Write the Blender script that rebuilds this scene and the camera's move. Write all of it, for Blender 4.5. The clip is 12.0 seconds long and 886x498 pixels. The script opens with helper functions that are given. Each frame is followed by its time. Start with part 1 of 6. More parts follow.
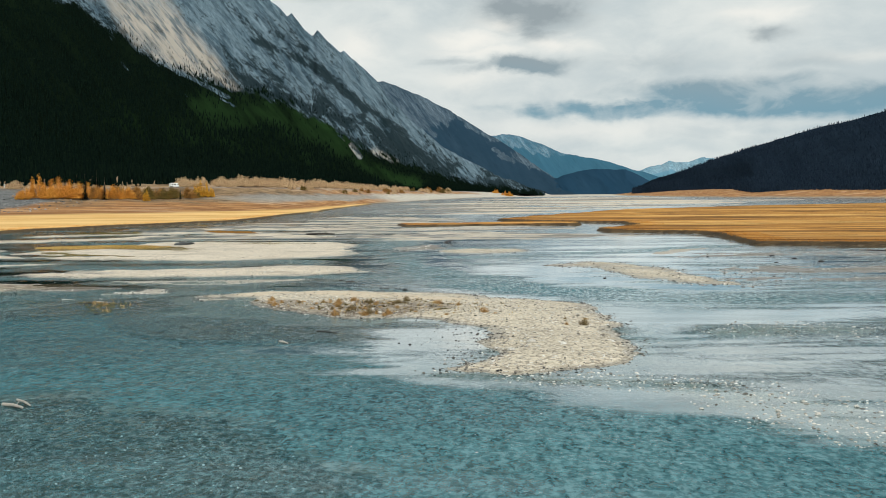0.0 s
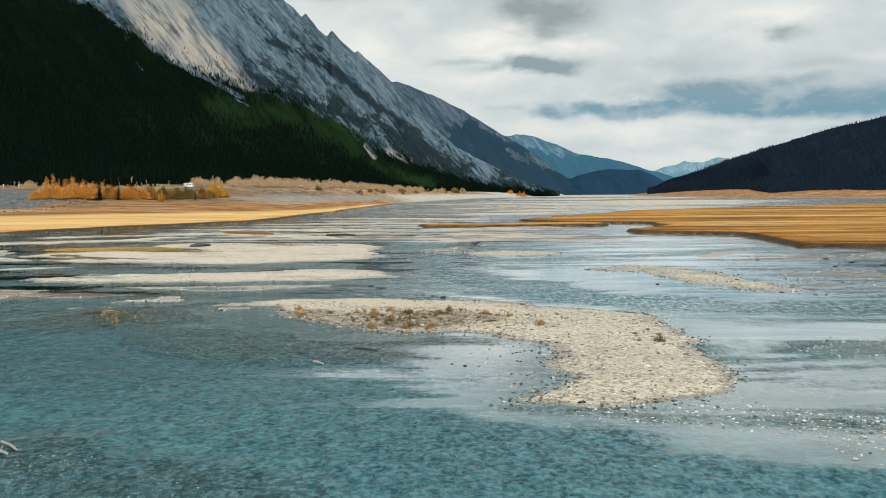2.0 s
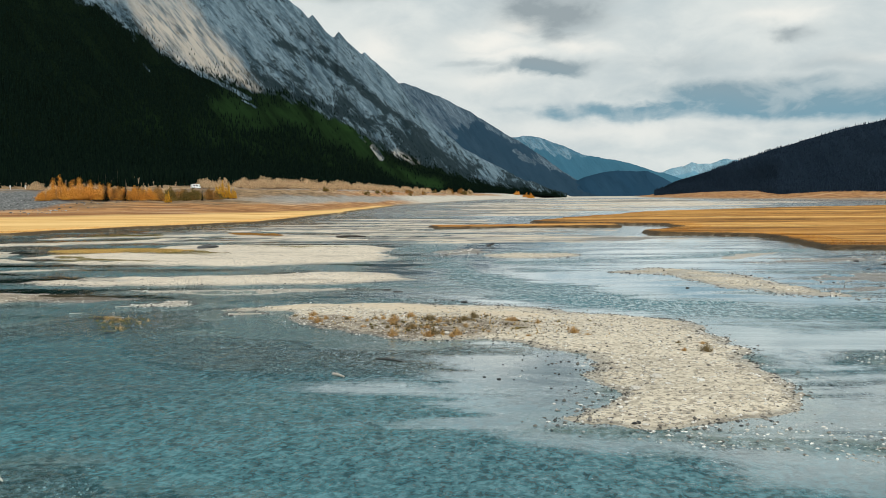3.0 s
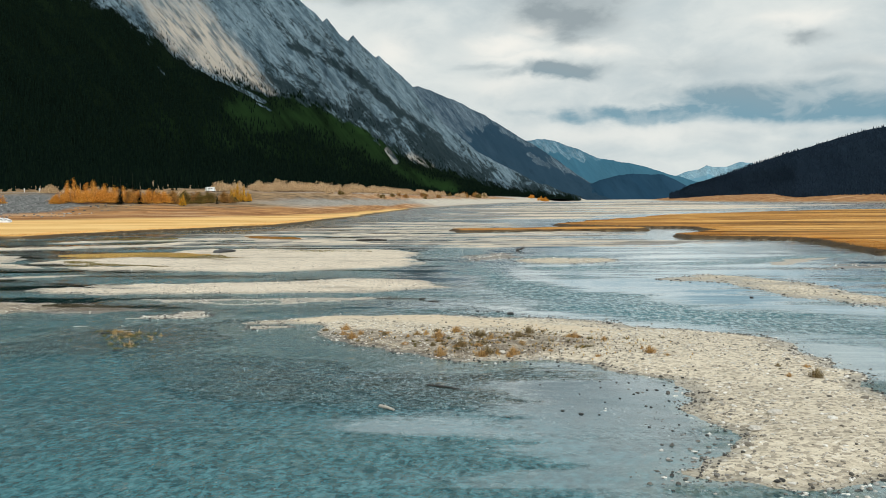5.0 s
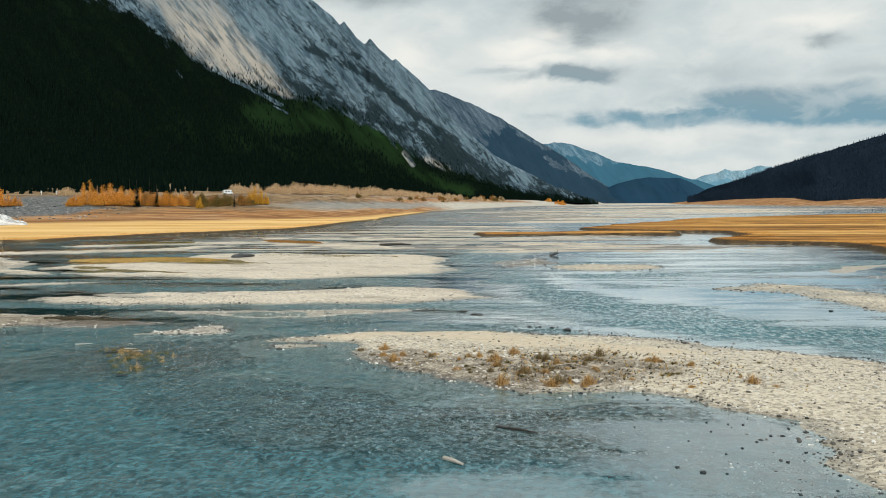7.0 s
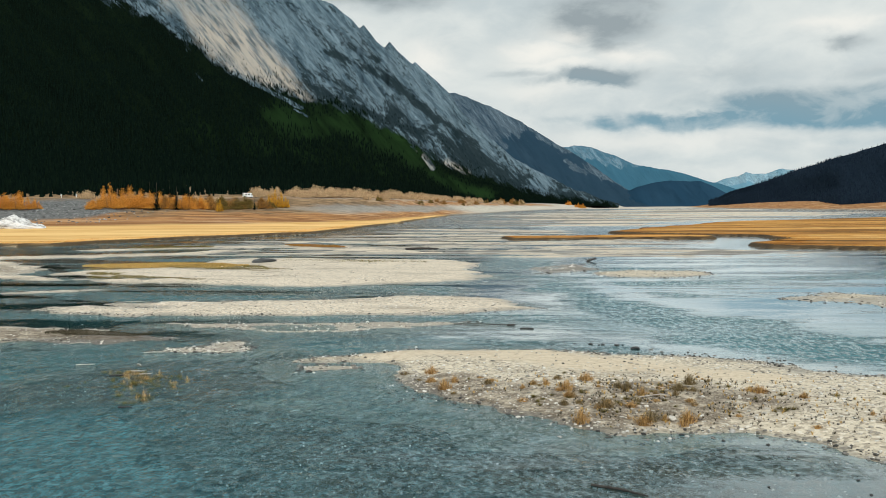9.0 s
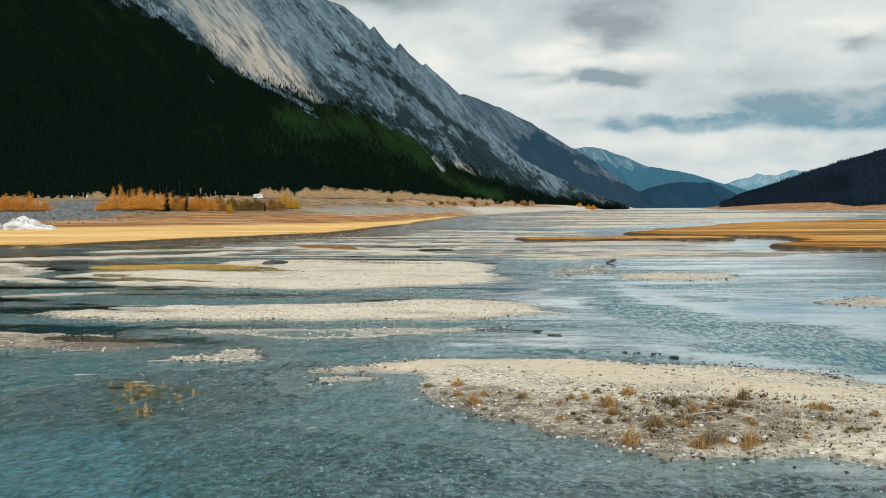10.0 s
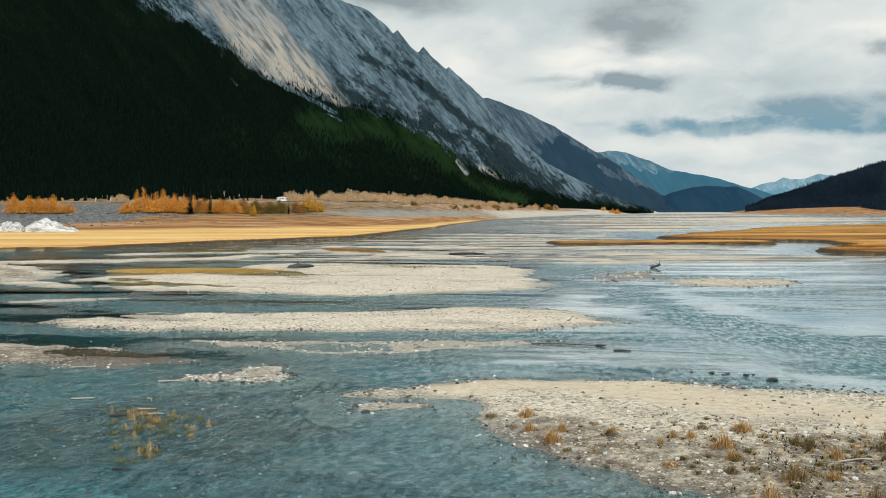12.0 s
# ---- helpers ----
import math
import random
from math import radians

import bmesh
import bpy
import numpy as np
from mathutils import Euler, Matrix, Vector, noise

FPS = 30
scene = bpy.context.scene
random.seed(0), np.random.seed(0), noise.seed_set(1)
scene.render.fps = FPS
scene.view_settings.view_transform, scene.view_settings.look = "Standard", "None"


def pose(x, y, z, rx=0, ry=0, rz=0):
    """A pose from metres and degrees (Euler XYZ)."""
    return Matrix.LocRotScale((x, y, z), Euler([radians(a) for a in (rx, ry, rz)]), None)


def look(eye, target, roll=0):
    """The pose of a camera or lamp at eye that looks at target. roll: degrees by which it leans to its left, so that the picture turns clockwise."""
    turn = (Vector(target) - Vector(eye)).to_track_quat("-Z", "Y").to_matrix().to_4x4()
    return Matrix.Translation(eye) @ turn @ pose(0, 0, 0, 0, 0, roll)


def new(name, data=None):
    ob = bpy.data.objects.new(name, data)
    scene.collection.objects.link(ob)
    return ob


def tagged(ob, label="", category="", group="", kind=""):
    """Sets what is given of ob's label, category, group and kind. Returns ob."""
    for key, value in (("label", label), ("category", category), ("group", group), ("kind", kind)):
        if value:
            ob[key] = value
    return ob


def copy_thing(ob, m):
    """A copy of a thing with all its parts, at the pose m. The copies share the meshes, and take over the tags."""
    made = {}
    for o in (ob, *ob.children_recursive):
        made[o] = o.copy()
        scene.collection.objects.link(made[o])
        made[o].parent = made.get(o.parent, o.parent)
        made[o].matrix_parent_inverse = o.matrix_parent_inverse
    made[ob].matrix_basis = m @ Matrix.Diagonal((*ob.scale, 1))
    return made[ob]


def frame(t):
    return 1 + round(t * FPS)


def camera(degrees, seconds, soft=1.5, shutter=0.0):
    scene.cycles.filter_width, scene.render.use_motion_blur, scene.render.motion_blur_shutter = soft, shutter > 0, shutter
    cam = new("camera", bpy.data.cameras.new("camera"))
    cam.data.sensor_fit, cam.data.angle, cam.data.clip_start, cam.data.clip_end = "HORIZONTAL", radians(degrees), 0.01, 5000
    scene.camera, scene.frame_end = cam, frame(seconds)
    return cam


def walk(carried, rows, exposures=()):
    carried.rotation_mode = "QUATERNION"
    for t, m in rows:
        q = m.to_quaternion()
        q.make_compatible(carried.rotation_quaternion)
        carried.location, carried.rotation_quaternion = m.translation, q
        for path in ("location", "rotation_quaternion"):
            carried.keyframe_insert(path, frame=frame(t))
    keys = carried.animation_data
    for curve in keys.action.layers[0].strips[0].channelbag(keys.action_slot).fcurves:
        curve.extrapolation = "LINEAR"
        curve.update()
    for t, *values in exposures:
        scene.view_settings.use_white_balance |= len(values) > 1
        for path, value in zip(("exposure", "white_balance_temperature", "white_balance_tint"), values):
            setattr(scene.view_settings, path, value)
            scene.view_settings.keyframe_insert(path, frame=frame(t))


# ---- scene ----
cam = camera(48.0, 12.0, soft=0.65)
PATH = [
    (0, (-0.027, 3.127, 7.722), (-0.083, 5.123, 7.613), -0.4),
    (0.5, (-0.625, 4.932, 7.72), (-0.688, 6.928, 7.611), -0.4),
    (1, (-1.169, 6.61, 7.671), (-1.238, 8.606, 7.563), -0.4),
    (1.5, (-1.772, 8.492, 7.64), (-1.848, 10.488, 7.532), -0.4),
    (2, (-2.323, 10.204, 7.591), (-2.406, 12.199, 7.483), -0.4),
    (2.5, (-2.918, 12.032, 7.514), (-3.007, 14.027, 7.408), -0.4),
    (3, (-3.512, 13.912, 7.431), (-3.608, 15.907, 7.326), -0.4),
    (5, (-5.77, 20.626, 7.243), (-5.893, 22.62, 7.145), -0.4),
    (5.5, (-6.381, 22.558, 7.186), (-6.512, 24.551, 7.089), -0.4),
    (6, (-6.919, 24.236, 7.162), (-7.057, 26.229, 7.068), -0.4),
    (6.5, (-7.503, 25.977, 7.167), (-7.649, 27.97, 7.074), -0.4),
    (7, (-8.015, 27.613, 7.146), (-8.17, 29.605, 7.055), -0.3),
    (9, (-10.092, 34.192, 7.022), (-10.285, 36.181, 6.938), -0.3),
    (9.5, (-10.536, 35.708, 6.947), (-10.739, 37.696, 6.864), -0.3),
    (10, (-11.077, 37.382, 6.894), (-11.29, 39.369, 6.813), -0.3),
    (10.5, (-11.613, 39.068, 6.822), (-11.838, 41.053, 6.743), -0.2),
    (11, (-12.107, 40.552, 6.75), (-12.342, 42.537, 6.673), -0.2),
    (11.5, (-12.646, 42.174, 6.681), (-12.892, 44.158, 6.606), -0.2),
    (12, (-13.146, 43.684, 6.587), (-13.404, 45.666, 6.514), -0.2),
]
walk(cam, [(t, look(eye, target, roll)) for t, eye, target, roll in PATH], [(0.0, 0.0, 6250, 9), (12.0, 0.0, 6250, 9)])

# ---------------------------------------------------------------- world, sun
SUN_EL, SUN_AZ = radians(38), radians(150)
sun = new("sun", bpy.data.lights.new("sun", "SUN"))
sun.data.energy, sun.data.angle, sun.data.color = 2.3, radians(12), (1.0, 0.97, 0.94)
sun.matrix_world = look((0, 0, 0), (-math.sin(SUN_AZ) * math.cos(SUN_EL), -math.cos(SUN_AZ) * math.cos(SUN_EL), -math.sin(SUN_EL)))


# ---- small node helpers
def plug(tree, socket, value):
    if isinstance(value, bpy.types.NodeSocket):
        tree.links.new(value, socket)
    elif value is not None:
        socket.default_value = value


def rgb(c):
    return (c[0], c[1], c[2], 1.0)


def n_math(tree, op, a, b=None, clamp=False):
    n = tree.nodes.new("ShaderNodeMath")
    n.operation, n.use_clamp = op, clamp
    plug(tree, n.inputs[0], a)
    plug(tree, n.inputs[1], b)
    return n.outputs[0]


def n_map(tree, v, a0, a1, b0=0.0, b1=1.0, smooth=True):
    n = tree.nodes.new("ShaderNodeMapRange")
    n.interpolation_type = "SMOOTHSTEP" if smooth else "LINEAR"
    plug(tree, n.inputs[0], v)
    for i, q in enumerate((a0, a1, b0, b1)):
        n.inputs[i + 1].default_value = q
    return n.outputs[0]


def n_mix(tree, fac, a, b, blend="MIX"):
    n = tree.nodes.new("ShaderNodeMix")
    n.data_type, n.blend_type = "RGBA", blend
    plug(tree, n.inputs[0], fac)
    plug(tree, n.inputs[6], rgb(a) if isinstance(a, tuple) else a)
    plug(tree, n.inputs[7], rgb(b) if isinstance(b, tuple) else b)
    return n.outputs[2]


def n_noise(tree, vec, scale, detail=4.0, rough=0.55, warp=0.0):
    n = tree.nodes.new("ShaderNodeTexNoise")
    plug(tree, n.inputs["Vector"], vec)
    n.inputs["Scale"].default_value, n.inputs["Detail"].default_value = scale, detail
    n.inputs["Roughness"].default_value, n.inputs["Distortion"].default_value = rough, warp
    return n.outputs[0]


def n_cells(tree, vec, scale, feature="F1"):
    n = tree.nodes.new("ShaderNodeTexVoronoi")
    n.feature = feature
    plug(tree, n.inputs["Vector"], vec)
    n.inputs["Scale"].default_value = scale
    return n


def n_ramp(tree, fac, *stops):
    n = tree.nodes.new("ShaderNodeValToRGB")
    while len(n.color_ramp.elements) < len(stops):
        n.color_ramp.elements.new(0.5)
    for e, (p, c) in zip(n.color_ramp.elements, stops):
        e.position, e.color = p, rgb(c)
    plug(tree, n.inputs[0], fac)
    return n.outputs[0]


def n_coord(tree, scale=(1, 1, 1), turn=0.0):
    tc = tree.nodes.new("ShaderNodeTexCoord")
    mp = tree.nodes.new("ShaderNodeMapping")
    tree.links.new(tc.outputs["Object"], mp.inputs[0])
    mp.inputs["Scale"].default_value = scale
    mp.inputs["Rotation"].default_value = (0, 0, radians(turn))
    return mp.outputs[0]


def n_attr(tree, name):
    n = tree.nodes.new("ShaderNodeAttribute")
    n.attribute_name = name
    return n.outputs["Fac"]


def n_bump(tree, height, dist, strength=1.0):
    n = tree.nodes.new("ShaderNodeBump")
    plug(tree, n.inputs["Height"], height)
    plug(tree, n.inputs["Strength"], strength)
    n.inputs["Distance"].default_value = dist
    return n.outputs[0]


def material(name):
    m = bpy.data.materials.new(name)
    m.use_nodes = True
    return m, m.node_tree, m.node_tree.nodes["Principled BSDF"]


def finish(tree, bsdf, colour, rough=0.9, normal=None, spec=0.3, metal=0.0):
    plug(tree, bsdf.inputs["Base Color"], rgb(colour) if isinstance(colour, tuple) else colour)
    plug(tree, bsdf.inputs["Roughness"], rough)
    plug(tree, bsdf.inputs["Normal"], normal)
    bsdf.inputs["Specular IOR Level"].default_value = spec
    bsdf.inputs["Metallic"].default_value = metal


# ---- sky: Nishita blue behind a broken deck of cloud
world = bpy.data.worlds.new("world")
scene.world = world
world.use_nodes = True
wt = world.node_tree
wt.nodes.clear()
sky = wt.nodes.new("ShaderNodeTexSky")
sky.sky_type, sky.sun_disc = "NISHITA", False
sky.sun_elevation, sky.sun_rotation = SUN_EL, SUN_AZ
blue = n_mix(wt, 1.0, sky.outputs[0], (0.085, 0.085, 0.085), "MULTIPLY")
wc = wt.nodes.new("ShaderNodeTexCoord")
sep = wt.nodes.new("ShaderNodeSeparateXYZ")
wt.links.new(wc.outputs["Generated"], sep.inputs[0])
DX, DY, DZ = sep.outputs
puff = wt.nodes.new("ShaderNodeMapping")
wt.links.new(wc.outputs["Generated"], puff.inputs[0])
puff.inputs["Scale"].default_value = (1.0, 1.0, 2.0)
deck = puff.outputs[0]
n_big = n_noise(wt, deck, 3.2, 6, 0.52, 0.3)
n_small = n_noise(wt, deck, 15.0, 8, 0.58, 0.35)
az = n_math(wt, "MULTIPLY", n_math(wt, "ARCTAN2", DX, DY), 57.2958)
el = n_math(wt, "MULTIPLY", n_math(wt, "ARCSINE", DZ), 57.2958)
az = n_math(wt, "ADD", az, n_math(wt, "MULTIPLY", n_math(wt, "SUBTRACT", n_small, 0.5), 4.5))
el = n_math(wt, "ADD", el, n_math(wt, "MULTIPLY", n_math(wt, "SUBTRACT", n_noise(wt, deck, 17.0, 7, 0.56, 0.2), 0.5), 1.7))


def cloud(a, e, wa, we, amount):
    """One grey cloud base, at that bearing and height in degrees."""
    u = n_math(wt, "DIVIDE", n_math(wt, "SUBTRACT", az, a), wa)
    v = n_math(wt, "DIVIDE", n_math(wt, "SUBTRACT", el, e), we)
    q = n_math(wt, "ADD", n_math(wt, "MULTIPLY", u, u), n_math(wt, "MULTIPLY", v, v))
    return n_math(wt, "MULTIPLY", n_math(wt, "EXPONENT", n_math(wt, "MULTIPLY", q, -1.0)), amount)


grey = n_map(wt, n_big, 0.52, 0.80, 0.0, 0.30)
for spec in ((3.4, 10.7, 3.2, 1.6, 1.15), (3.6, 9.3, 1.7, 0.7, 0.85), (1.6, 9.1, 1.2, 0.3, 0.4), (3.0, 7.25, 2.8, 0.48, 1.25), (-0.8, 7.6, 1.8, 0.25, 0.5), (16.4, 8.6, 1.5, 0.5, 0.8),
             (13.5, 5.5, 5.4, 0.95, 1.25), (15.5, 4.9, 7.5, 0.75, 1.25), (20.0, 4.9, 5.5, 0.85, 1.4), (8.4, 4.65, 3.8, 0.52, 1.3), (4.0, 4.65, 1.9, 0.42, 0.85), (1.5, 4.85, 1.2, 0.3, 0.45), (17.0, 5.5, 4.5, 0.9, 0.75),
             (11.0, 7.2, 5.0, 0.9, 0.40), (18.6, 6.9, 3.5, 0.7, 0.40), (10.8, 2.6, 5.5, 0.4, 0.30), (17.0, 3.3, 5.0, 0.4, 0.28), (-9.1, 12.0, 4.5, 0.9, 1.0), (10.0, 12.4, 5.0, 0.9, 0.35), (27.0, 7.5, 4.0, 1.0, 0.5)):
    grey = n_math(wt, "MAXIMUM", grey, cloud(*spec))
low = n_map(wt, el, 3.0, 9.0, 1.0, 0.0)
white = n_mix(wt, n_map(wt, n_math(wt, "ADD", n_math(wt, "MULTIPLY", n_big, 0.6), n_math(wt, "MULTIPLY", n_small, 0.4)), 0.38, 0.62), (0.755, 0.775, 0.73), (0.57, 0.625, 0.62))
dark = n_mix(wt, low, (0.33, 0.375, 0.385), (0.19, 0.35, 0.43))
bright = None
for spec in ((-0.2, 8.65, 1.7, 0.55, 1.0), (1.2, 9.5, 1.0, 0.45, 0.9), (4.8, 8.45, 1.6, 0.45, 0.9), (0.8, 8.1, 2.6, 0.3, 0.8), (15.8, 9.6, 2.2, 0.4, 0.8), (-6.6, 8.3, 1.6, 0.9, 0.8), (-0.2, 6.5, 2.2, 0.5, 0.6), (6.0, 3.6, 6.0, 0.5, 0.5), (22.0, 7.2, 3.0, 0.4, 0.5)):
    b1 = cloud(*spec)
    bright = b1 if bright is None else n_math(wt, "MAXIMUM", bright, b1)
white = n_mix(wt, bright, white, (0.92, 0.885, 0.80))
deck_col = n_mix(wt, n_math(wt, "MULTIPLY", n_map(wt, grey, 0.04, 1.05), n_map(wt, n_noise(wt, deck, 18.0, 8, 0.58, 0.3), 0.32, 0.62, 0.62, 1.18), True), white, dark)
gap = n_map(wt, n_noise(wt, deck, 4.1, 5, 0.6), 0.64, 0.80, 0.0, 0.15)
bg = wt.nodes.new("ShaderNodeBackground")
plug(wt, bg.inputs[0], n_mix(wt, gap, deck_col, blue))
bg.inputs[1].default_value = 1.0
wo = wt.nodes.new("ShaderNodeOutputWorld")
wt.links.new(bg.outputs[0], wo.inputs[0])

# ---------------------------------------------------------------- materials


def gravel_material(name, pale, mid, darkc, sand=0.18):
    m, t, b = material(name)
    co = n_coord(t)
    c1, c2 = n_cells(t, co, 7.0), n_cells(t, co, 19.0)
    tone = n_ramp(t, c1.outputs["Color"], (0.0, (0.07, 0.06, 0.05)), (0.25, darkc), (0.45, mid), (0.8, pale), (1.0, (0.84, 0.81, 0.74)))
    tone2 = n_ramp(t, c2.outputs["Color"], (0.0, darkc), (0.35, mid), (1.0, pale))
    col = n_mix(t, 0.4, tone, tone2)
    patch = n_map(t, n_noise(t, co, 0.22, 5, 0.6), 0.42, 0.62)
    col = n_mix(t, n_math(t, "MULTIPLY", patch, sand), col, n_mix(t, 0.5, pale, mid))
    big = n_noise(t, n_coord(t, (0.12, 0.3, 1)), 1.0, 4, 0.6)
    col = n_mix(t, n_map(t, big, 0.5, 0.75, 0.0, 0.5), col, darkc)
    weed = n_math(t, "MULTIPLY", n_attr(t, "weed"), n_map(t, n_noise(t, co, 1.4, 5, 0.7), 0.32, 0.6, 0.25, 0.95))
    col = n_mix(t, weed, col, n_ramp(t, c2.outputs["Color"], (0.0, (0.05, 0.04, 0.028)), (0.6, (0.17, 0.13, 0.09)), (1.0, (0.42, 0.36, 0.27))))
    col = n_mix(t, n_attr(t, "sand"), col, n_mix(t, n_map(t, n_noise(t, co, 3.0, 5, 0.7), 0.35, 0.7), (0.68, 0.58, 0.43), (0.52, 0.42, 0.29)))
    geo = t.nodes.new("ShaderNodeNewGeometry")
    sp = t.nodes.new("ShaderNodeSeparateXYZ")
    t.links.new(geo.outputs["Position"], sp.inputs[0])
    edge = n_math(t, "ADD", sp.outputs[2], n_math(t, "MULTIPLY", n_math(t, "SUBTRACT", n_noise(t, co, 0.9, 3), 0.5), 0.12))
    wet = n_map(t, edge, 0.02, 0.09, 1.0, 0.0)
    col = n_mix(t, n_math(t, "MULTIPLY", wet, 0.75), col, n_mix(t, 1.0, col, (0.50, 0.50, 0.48), "MULTIPLY"))
    # under water the stones carry the brown film of the bed
    film = n_ramp(t, c1.outputs["Color"], (0.0, (0.045, 0.042, 0.036)), (0.42, (0.15, 0.135, 0.105)), (0.72, (0.27, 0.245, 0.20)), (0.92, (0.60, 0.57, 0.50)))
    col = n_mix(t, n_map(t, edge, -0.17, -0.02, 1.0, 0.0), col, film)
    hgt = n_math(t, "ADD", n_math(t, "MULTIPLY", c1.outputs["Distance"], -0.8), n_math(t, "MULTIPLY", c2.outputs["Distance"], -0.25))
    finish(t, b, col, n_map(t, wet, 0, 1, 0.95, 0.35), n_bump(t, hgt, 0.022, 0.8), 0.25)
    return m


M_GRAVEL = gravel_material("pale river gravel", (0.76, 0.675, 0.525), (0.56, 0.48, 0.355), (0.20, 0.17, 0.13))
M_GRAVEL_WHITE = gravel_material("white river gravel", (0.83, 0.735, 0.585), (0.62, 0.525, 0.40), (0.24, 0.20, 0.15), 0.45)
M_GRAVEL_DARK = gravel_material("wet grey gravel", (0.36, 0.33, 0.28), (0.24, 0.22, 0.19), (0.09, 0.085, 0.07), 0.2)


def stone_material(name, *stops):
    m, t, b = material(name)
    geo = t.nodes.new("ShaderNodeNewGeometry")
    co = n_coord(t)
    col = n_ramp(t, geo.outputs["Random Per Island"], *stops)
    col = n_mix(t, n_map(t, n_noise(t, co, 9.0, 4), 0.45, 0.75, 0, 0.5), col, (0.16, 0.15, 0.13))
    finish(t, b, col, 0.85, n_bump(t, n_noise(t, co, 14.0, 4), 0.03), 0.3)
    return m


M_STONE = stone_material("river stones", (0.0, (0.08, 0.07, 0.06)), (0.18, (0.25, 0.23, 0.19)), (0.5, (0.50, 0.46, 0.39)), (1.0, (0.84, 0.81, 0.74)))
M_STONE_WET = stone_material("wet river stones", (0.0, (0.03, 0.03, 0.03)), (0.5, (0.14, 0.13, 0.11)), (0.80, (0.24, 0.225, 0.20)), (0.9, (0.50, 0.48, 0.44)), (1.0, (0.74, 0.72, 0.66)))
M_BOULDER = stone_material("grey boulders", (0.0, (0.07, 0.07, 0.068)), (0.7, (0.17, 0.17, 0.165)), (1.0, (0.50, 0.50, 0.47)))


def water_material():
    m, t, b = material("glacial river water")
    t.nodes.remove(b)
    depth, rip, lane = n_attr(t, "depth"), n_attr(t, "ripple"), n_attr(t, "lane")
    co = n_coord(t, (1.25, 0.8, 1.0), 14)
    w1 = n_noise(t, co, 0.9, 6, 0.60, 0.6)
    w2 = n_noise(t, co, 2.6, 4, 0.65, 0.8)
    w3 = n_noise(t, n_coord(t, (0.05, 0.14, 1)), 1.0, 4, 0.6, 0.5)
    chop = n_noise(t, n_coord(t, (3.4, 1.2, 1), 7), 1.0, 3, 0.60, 0.3)
    lanes = n_noise(t, n_coord(t, (0.040, 0.19, 1), -3), 1.0, 6, 0.68, 0.6)
    fine = n_noise(t, n_coord(t, (4.6, 2.9, 1), 9), 1.0, 4, 0.62, 0.4)
    mid = n_noise(t, n_coord(t, (1.5, 0.7, 1), 12), 1.0, 4, 0.60, 0.6)
    hgt = n_math(t, "ADD", w1, n_math(t, "MULTIPLY", w2, 0.12))
    gust = n_math(t, "MULTIPLY", n_map(t, w3, 0.3, 0.7, 0.85, 1.1), n_map(t, lanes, 0.35, 0.65, 0.66, 1.2))
    # ragged shores between rippled and calm water
    fray = n_math(t, "MULTIPLY", n_math(t, "MULTIPLY", rip, n_math(t, "SUBTRACT", 1.0, rip)), n_math(t, "MULTIPLY", n_math(t, "SUBTRACT", n_math(t, "ADD", n_math(t, "MULTIPLY", chop, 0.5), n_math(t, "MULTIPLY", n_map(t, lanes, 0.40, 0.60), 0.5)), 0.5), 7.0))
    force = n_math(t, "MULTIPLY", n_math(t, "ADD", rip, fray, True), gust)
    nor = n_bump(t, hgt, 0.17, force)
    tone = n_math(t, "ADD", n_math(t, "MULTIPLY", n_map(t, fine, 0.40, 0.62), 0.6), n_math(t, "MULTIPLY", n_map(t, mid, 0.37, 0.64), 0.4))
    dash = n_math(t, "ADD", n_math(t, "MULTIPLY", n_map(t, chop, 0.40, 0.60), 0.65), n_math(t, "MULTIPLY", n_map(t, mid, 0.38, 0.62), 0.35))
    # sparse painted sparkles: noise specks with extra reflection
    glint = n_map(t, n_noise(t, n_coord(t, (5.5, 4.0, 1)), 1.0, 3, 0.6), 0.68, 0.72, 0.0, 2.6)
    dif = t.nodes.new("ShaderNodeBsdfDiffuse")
    # light and dark sides of wavelets painted into the body colour
    wave_dark = n_mix(t, n_map(t, w3, 0.35, 0.7), (0.020, 0.088, 0.108), (0.030, 0.116, 0.136))
    wave_lit = n_mix(t, n_map(t, w3, 0.35, 0.7), (0.080, 0.236, 0.262), (0.094, 0.272, 0.300))
    near_body = n_mix(t, tone, wave_dark, wave_lit)
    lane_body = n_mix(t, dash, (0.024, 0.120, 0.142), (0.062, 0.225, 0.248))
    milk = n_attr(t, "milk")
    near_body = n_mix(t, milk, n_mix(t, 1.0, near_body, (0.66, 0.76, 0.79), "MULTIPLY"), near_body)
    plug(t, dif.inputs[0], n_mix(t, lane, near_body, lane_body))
    tra = t.nodes.new("ShaderNodeBsdfTransparent")
    tra.inputs[0].default_value = (0.74, 0.88, 0.87, 1)
    body = t.nodes.new("ShaderNodeMixShader")
    veil = n_math(t, "ADD", n_map(t, depth, 0.0, 1.0, 0.38, 0.97, False), n_math(t, "MULTIPLY", n_math(t, "SUBTRACT", tone, 0.5), 0.22), True)
    plug(t, body.inputs[0], veil)
    t.links.new(tra.outputs[0], body.inputs[1])
    t.links.new(dif.outputs[0], body.inputs[2])
    glo = t.nodes.new("ShaderNodeBsdfGlossy")
    glo.inputs[0].default_value = (0.95, 0.99, 1.0, 1)
    plug(t, glo.inputs["Roughness"], n_math(t, "ADD", n_map(t, force, 0.0, 1.0, 0.065, 0.16, False), n_math(t, "MULTIPLY", n_attr(t, "chop"), 0.07)))
    plug(t, glo.inputs["Normal"], nor)
    fre = t.nodes.new("ShaderNodeFresnel")
    fre.inputs[0].default_value = 1.33
    plug(t, fre.inputs["Normal"], nor)
